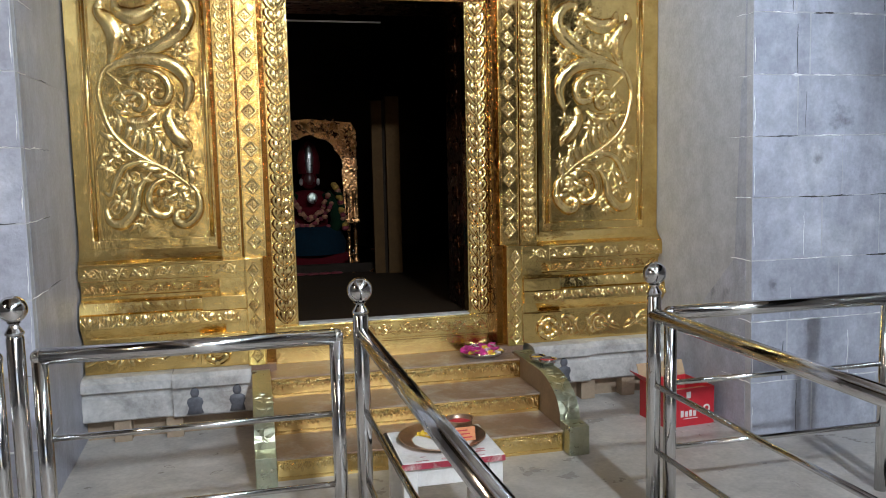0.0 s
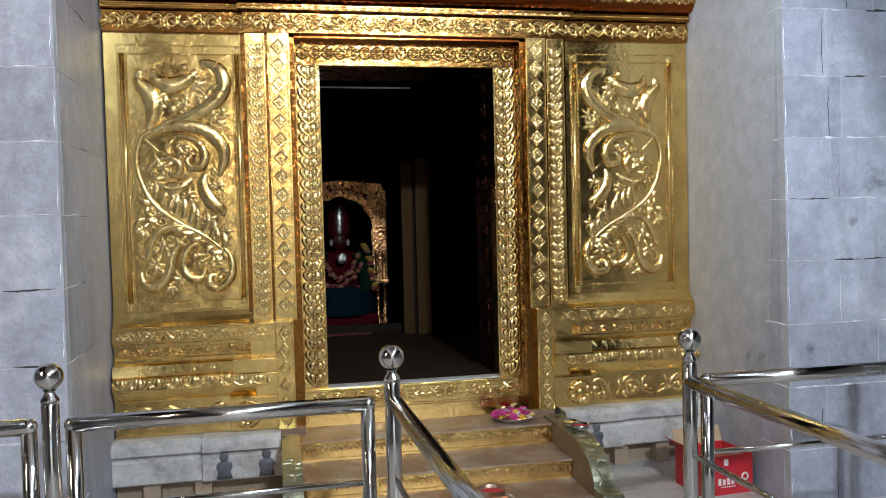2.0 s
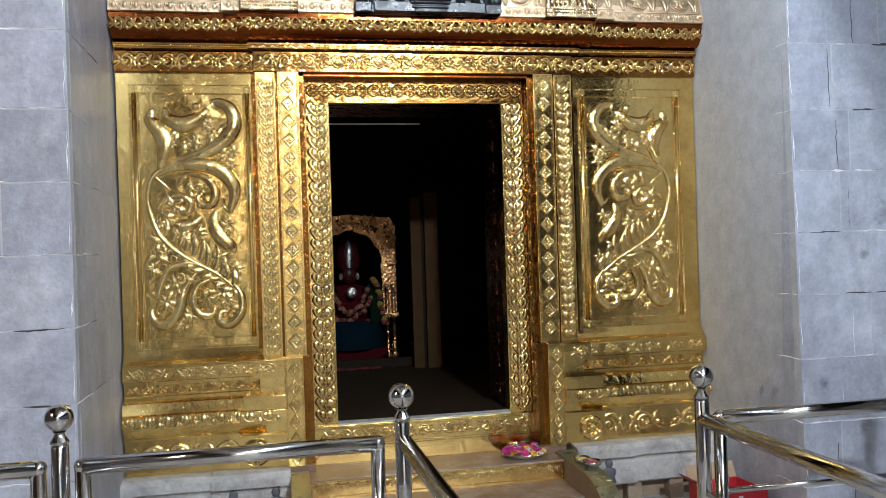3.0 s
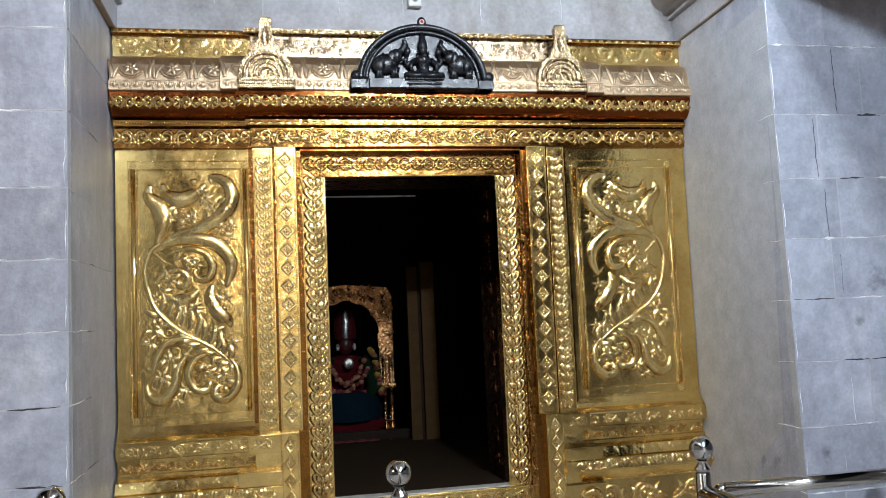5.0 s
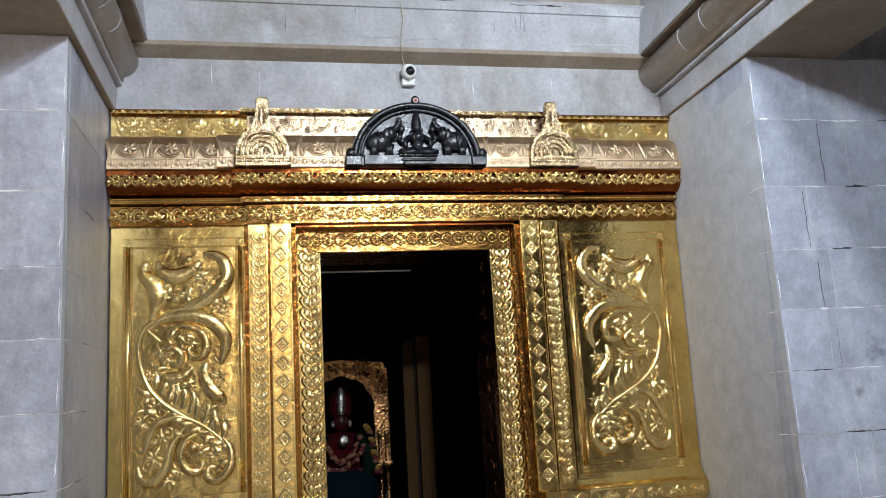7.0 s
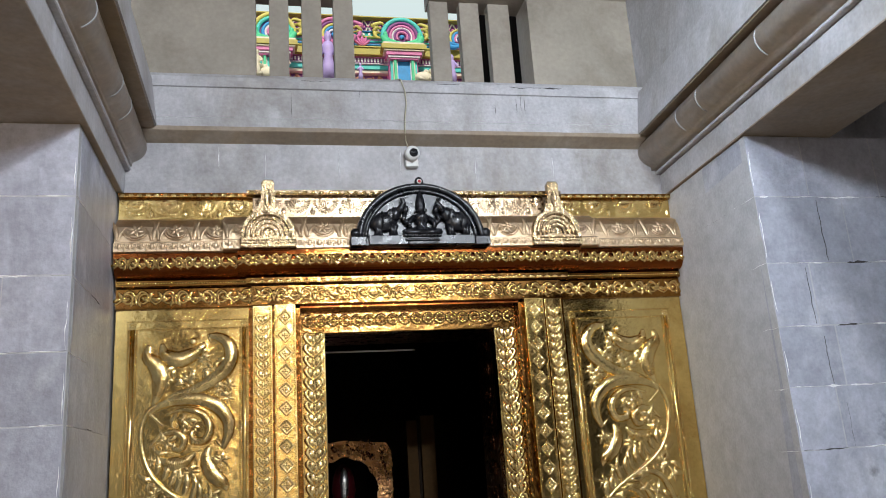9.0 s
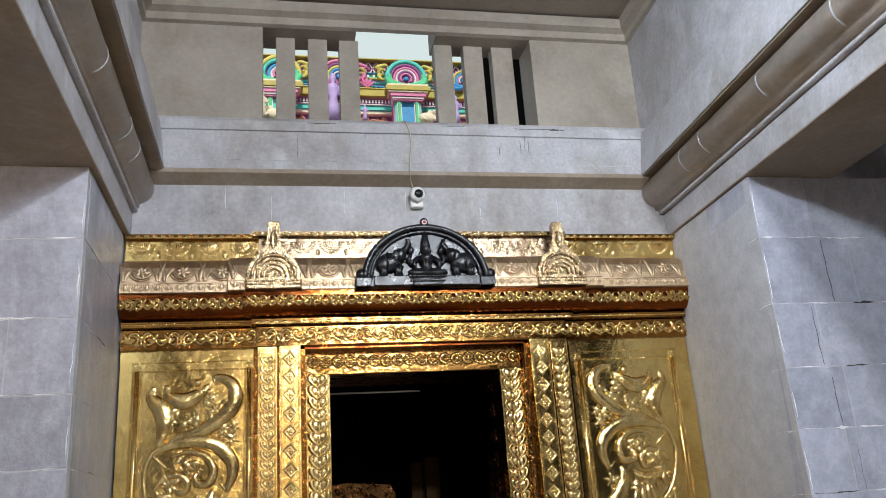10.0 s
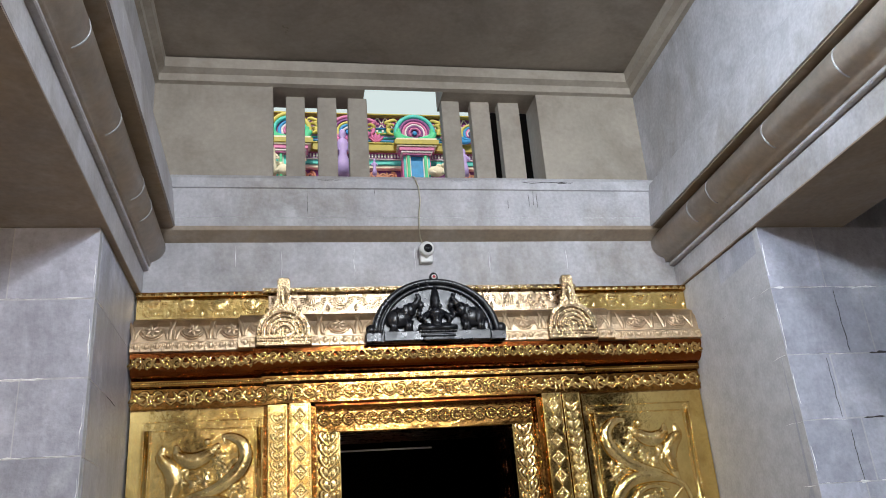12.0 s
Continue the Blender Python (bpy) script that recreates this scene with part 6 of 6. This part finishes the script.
CENTRE = ((0.325, 0.044, T_TEAL), (0.255, 0.034, T_PURPLE), (0.203, 0.026, T_PINK), (0.163, 0.018, T_WHITE), (0.130, 0.020, T_PURPLE), (0.092, 0.022, T_PINK))
SIDE = ((0.33, 0.042, T_YELLOW), (0.262, 0.036, T_TEAL), (0.175, 0.028, T_BLUE), (0.13, 0.022, T_WHITE), (0.09, 0.024, T_PINK))
SMALL = ((0.29, 0.036, T_PINK), (0.23, 0.030, T_PURPLE), (0.18, 0.026, T_YELLOW), (0.13, 0.028, T_BLUE), (0.08, 0.022, T_WHITE))
ringed_arch(0.05, CENTRE, T_YELLOW, T_GREEN)
ringed_arch(-2.08, SIDE, T_YELLOW, T_GREEN)
ringed_arch(-1.10, SMALL, T_PINK, T_PINK)
ringed_arch(1.06, SMALL[2:] + SIDE[3:], T_BLUE, T_BLUE)
niche(0.05, T_BLUE)
niche(-2.08, T_TEAL)
for x in (-0.62, 0.66):
    bud = bmesh.new()
    for a in (40, 65, 90, 115, 140):
        leaf(x, 8.60 + UP, a, 0.19, 0.075, 0.03, bud)
    bud.transform(Matrix.Translation((0, -0.06, 0)))
    part("lotus", bud, T_PINK, tower)
for x, s in ((-0.36, -1), (-0.66, 1), (-1.42, 1), (-1.74, -1), (-2.55, 1), (0.95, 1), (1.3, -1)):
    d = spiral(x, 8.01 + UP, 0.085, 0.02, 90, 90 + s * 520, 0.026, 0.016)
    spiral(x + s * 0.15, 7.99 + UP, 0.07, 0.018, 90, 90 - s * 460, 0.022, 0.014, d)
    for a in (30, 100, 160, 250):
        leaf(x + s * 0.07, 8.02 + UP, a, 0.09, 0.035, 0.02, d)
    d.transform(Matrix.Translation((0, 0.09, 0)))
    part("scrollwork", d, T_BROWN, tower, soft=True)


def tower_statue(x, mats, h):
    """A plain standing shape on the ledge."""
    y, z = TY - 0.26, 7.87
    bm = lathe([(0, 0), (h * 0.13, 0), (h * 0.12, h * 0.25), (h * 0.08, h * 0.45), (h * 0.12, h * 0.62), (h * 0.09, h * 0.74), (h * 0.03, h * 0.78), (h * 0.07, h * 0.84), (h * 0.065, h * 0.92), (h * 0.03, h * 0.98), (0, h)], (x, y, z), 12)
    for s in (-1, 1):
        tube([(x + s * h * 0.11, y, z + h * 0.70), (x + s * h * 0.17, y - 0.03, z + h * 0.55), (x + s * h * 0.10, y - 0.07, z + h * 0.48)], h * 0.03, 7, bm)
    tagged(part("tower_figure", bm, mats, soft=True), "painted stucco statue standing on the tower ledge", "statue", "tower statues")


tower_statue(-0.02, T_LILAC, 0.86)
tower_statue(2.05, T_LILAC, 0.52)
tower_statue(0.50, T_LILAC, 0.30)
tower_statue(-0.70, T_CREAM, 0.42)
tower_statue(-1.16, T_CREAM, 0.50)


def tower_bull(x, s):
    y, z = TY - 0.20, 7.872
    bm = ball((x, y, z + 0.10), 0.11, 1.35, 0.7, 0.9, None, 14, 9)
    ball((x - s * 0.05, y, z + 0.20), 0.05, 1, 0.8, 0.9, bm, 10, 7)
    ball((x - s * 0.15, y - 0.03, z + 0.20), 0.055, 1.25, 0.8, 0.9, bm, 10, 7)
    for q in (-0.10, 0.09):
        tube([(x + q, y - 0.07, z + 0.06), (x + q - s * 0.08, y - 0.10, z + 0.018)], [0.035, 0.02], 7, bm)
    tagged(part("tower_bull", bm, T_CREAM, soft=True), "cream stucco bull seated on the tower ledge", "statue", "tower bulls")


tower_bull(1.56, -1)
tower_bull(-0.98, 1)
# dark opening beside the tower drawn as a block, darkness put into its colour
GAP_BLACK = material("gap_black", (0.003, 0.003, 0.003), 0.95, 0.0, 0.3, 4, 0.1, 40, 0.1)
GAP_BLACK.node_tree.nodes["Principled BSDF"].inputs["Specular IOR Level"].default_value = 0.0
tagged(part("wall_outer", box(1.68, 3.6, 4.2, 4.6, FZ - 0.25, 9.6), GAP_BLACK), "black block beside the tower, filling in for a dark opening", "wall", kind="structure")
tagged(part("ground", box(-60, 60, -80, 60, FZ - 0.6, FZ - 0.25), FLOOR), "paved outer court of the temple", "ground", kind="structure")
haze = bpy.data.materials.new("bright_sky")
haze.use_nodes = True
hn = haze.node_tree
em = hn.nodes.new("ShaderNodeEmission")
em.inputs[0].default_value, em.inputs[1].default_value = (0.76, 0.95, 0.96, 1), 1.15
hn.links.new(em.outputs[0], hn.nodes["Material Output"].inputs[0])
tagged(part("backdrop", box(-60, 60, 58, 58.2, -1, 70), haze), "bright hazy white sky", "sky", kind="structure")

# ---- stone blocks of the piers ----
def block_mesh(w, h, d):
    return mesh_of("stone_block", box(-w / 2, w / 2, -d / 2, d / 2, -h / 2, h / 2, 0.002), STONE)


COURSES = [FZ, 0.20, 0.565, 0.925, 1.285, 1.635, 1.98, 2.325, 2.70, 3.11, TOP]
rb = random.Random(21)
for wall, s, xin in ((pier_left, -1, XL), (pier_right, 1, XR)):
    far = xin + s * 1.15
    for k, (za, zb) in enumerate(zip(COURSES, COURSES[1:])):
        cuts = [0.0, (0.27 if k % 2 else 0.58) + rb.uniform(-0.05, 0.05), 1.15] if k % 3 else [0.0, 0.42 + rb.uniform(-0.06, 0.06), 0.86, 1.15]
        for ua, ub in zip(cuts, cuts[1:]):
            w, h = ub - ua - rb.uniform(0.004, 0.012), zb - za - rb.uniform(0.004, 0.013)
            m = Matrix.Translation((xin + s * (ua + ub) / 2, PY + 0.03 + rb.uniform(-0.0015, 0.0015), (za + zb) / 2)) @ Matrix.Rotation(rb.uniform(-0.002, 0.002), 4, "Y")
            part_mesh("stone_block", block_mesh(w, h, 0.06), m, wall)
    for za, zb in ((FZ, 0.925), (0.925, 1.98), (1.98, 3.11), (3.11, TOP)):
        y0, y1 = PY + 0.0605, -0.062
        m = Matrix.Translation((xin + s * 0.03, (y0 + y1) / 2, (za + zb) / 2)) @ Matrix.Rotation(math.pi / 2, 4, "Z")
        part_mesh("stone_slab", block_mesh(y1 - y0, zb - za - 0.003, 0.06), m, wall)


# ---- cement smeared along the joints and dark cracks ----
CEMENT = material("cement_smear", (0.80, 0.80, 0.80), 0.85, 0.0, 0.25, 14, 0.3, 70, 0.4)
CRACK = material("open_crack", (0.055, 0.05, 0.048), 0.9, 0.0, 0.2, 20, 0.2, 60, 0.2)


def ragged(length, thick, rnd, step=0.022):
    """A thin uneven ridge of cement along u, lying in the plane u, v."""
    n = max(3, int(length / step))
    bm = bmesh.new()
    lo, hi, mid = [], [], []
    drift = 0.0
    for i in range(n + 1):
        u = length * i / n
        drift = 0.75 * drift + rnd.uniform(-0.003, 0.003)
        w = thick * rnd.uniform(0.25, 1.0) * min(1.0, 0.1 + 3.0 * min(i, n - i) / n)
        mid.append(bm.verts.new((u, -0.0016, drift)))
        lo.append(bm.verts.new((u, 0.003, drift - w * rnd.uniform(0.5, 1.0))))
        hi.append(bm.verts.new((u, 0.003, drift + w * rnd.uniform(0.5, 1.0))))
    for i in range(n):
        bm.faces.new((lo[i], lo[i + 1], mid[i + 1], mid[i]))
        bm.faces.new((mid[i], mid[i + 1], hi[i + 1], hi[i]))
    return bm


def seam(wall, s, xin, u, z, length, thick, mat, upright, rnd):
    """u runs outward over the front from the corner, and inward over the return where it is negative."""
    bm = ragged(length, thick, rnd)
    if upright:
        bm.transform(Matrix.Rotation(-math.pi / 2, 4, "Y"))
    if u >= 0:
        bm.transform(Matrix.Translation((xin + s * u if s > 0 or upright else xin - u - length, PY - 0.0015, z)))
    else:
        turn = Matrix(((0, s, 0, 0), (1, 0, 0, 0), (0, 0, 1, 0), (0, 0, 0, 1)))
        bm.transform(Matrix.Translation((xin - s * 0.0015, PY - u, z)) @ turn)
    part("mortar_smear" if mat is CEMENT else "crack", bm, mat, wall)


rs = random.Random(64)
for wall, s, xin in ((pier_left, -1, XL), (pier_right, 1, XR)):
    for z in COURSES[1:-1]:
        u = rs.uniform(0.0, 0.05)
        while u < 1.0:
            ln = rs.uniform(0.06, 0.30)
            seam(wall, s, xin, u, z, min(ln, 1.14 - u), rs.choice((0.004, 0.006, 0.009, 0.013)), CEMENT if rs.random() < 0.72 else CRACK, False, rs)
            u += ln + rs.uniform(0.0, 0.12)
        seam(wall, s, xin, -0.004, z, rs.uniform(0.15, 0.42), rs.choice((0.006, 0.008, 0.011)), CEMENT, False, rs)
        if rs.random() < 0.6:
            seam(wall, s, xin, -rs.uniform(0.3, 0.5), z + rs.uniform(-0.01, 0.01), rs.uniform(0.1, 0.3), 0.003, CRACK, False, rs)
    for za, zb in zip(COURSES, COURSES[1:]):
        for u in (rs.uniform(0.2, 0.6), rs.uniform(0.6, 1.1)):
            if rs.random() < 0.65:
                seam(wall, s, xin, u, za + 0.01, (zb - za) * rs.uniform(0.5, 0.95), 0.004, CRACK if rs.random() < 0.7 else CEMENT, True, rs)
        seam(wall, s, xin, 0.012, za + rs.uniform(0.0, 0.1), (zb - za) * rs.uniform(0.3, 0.7), 0.006, CEMENT, True, rs)

splay(pier_left, -1)
# the front corner of the other pier leans inwards towards its top
for piece in (pier_right, *pier_right.children):
    own = piece.matrix_basis
    back = own.inverted()
    for v in piece.data.vertices:
        p = own @ v.co
        p.x -= 0.0129 * max(0.0, p.z - FZ) * min(1.0, max(0.0, -(p.y + 0.06) / 1.15))
        v.co = back @ p

# drips, hairline cracks and a broken edge on the beams over the doorway
wall_end, fascia = bpy.data.objects["wall_end"], bpy.data.objects["trim_fascia"]


def streak(wall, x, y, z, length, thick, mat, upright):
    bm = ragged(length, thick, rs)
    if upright:
        bm.transform(Matrix.Rotation(-math.pi / 2, 4, "Y"))
    bm.transform(Matrix.Translation((x, y - 0.0025, z)))
    part("mortar_smear" if mat is CEMENT else "crack", bm, mat, wall)


for x, z, ln in ((-0.45, 3.60, 0.26), (-0.02, 3.66, 0.20), (0.52, 3.64, 0.16), (-0.95, 3.62, 0.20), (1.10, 3.66, 0.15), (-1.25, 3.70, 0.16)):
    streak(wall_end, x, -0.06, z, ln, 0.006, CEMENT, True)
for x, z, ln in ((0.84, 4.12, 0.10), (0.87, 4.13, 0.12), (0.90, 4.11, 0.11), (0.68, 4.10, 0.07), (-0.77, 4.02, 0.24), (-0.3, 4.2, 0.05)):
    streak(fascia, x, -0.15, z, ln, 0.0025, CRACK, True)
for x, z, ln, th in ((0.80, 4.315, 0.24, 0.004), (1.02, 4.318, 0.18, 0.011), (-0.70, 4.322, 0.20, 0.003), (0.25, 4.322, 0.18, 0.003)):
    streak(fascia, x, -0.15, z, ln, th, CRACK, False)
for x, ln in ((-1.75, 0.6), (-1.0, 0.5), (-0.35, 0.7), (0.5, 0.6), (1.2, 0.5)):
    streak(fascia, x, -0.15, 4.03, ln, 0.003, CEMENT, False)
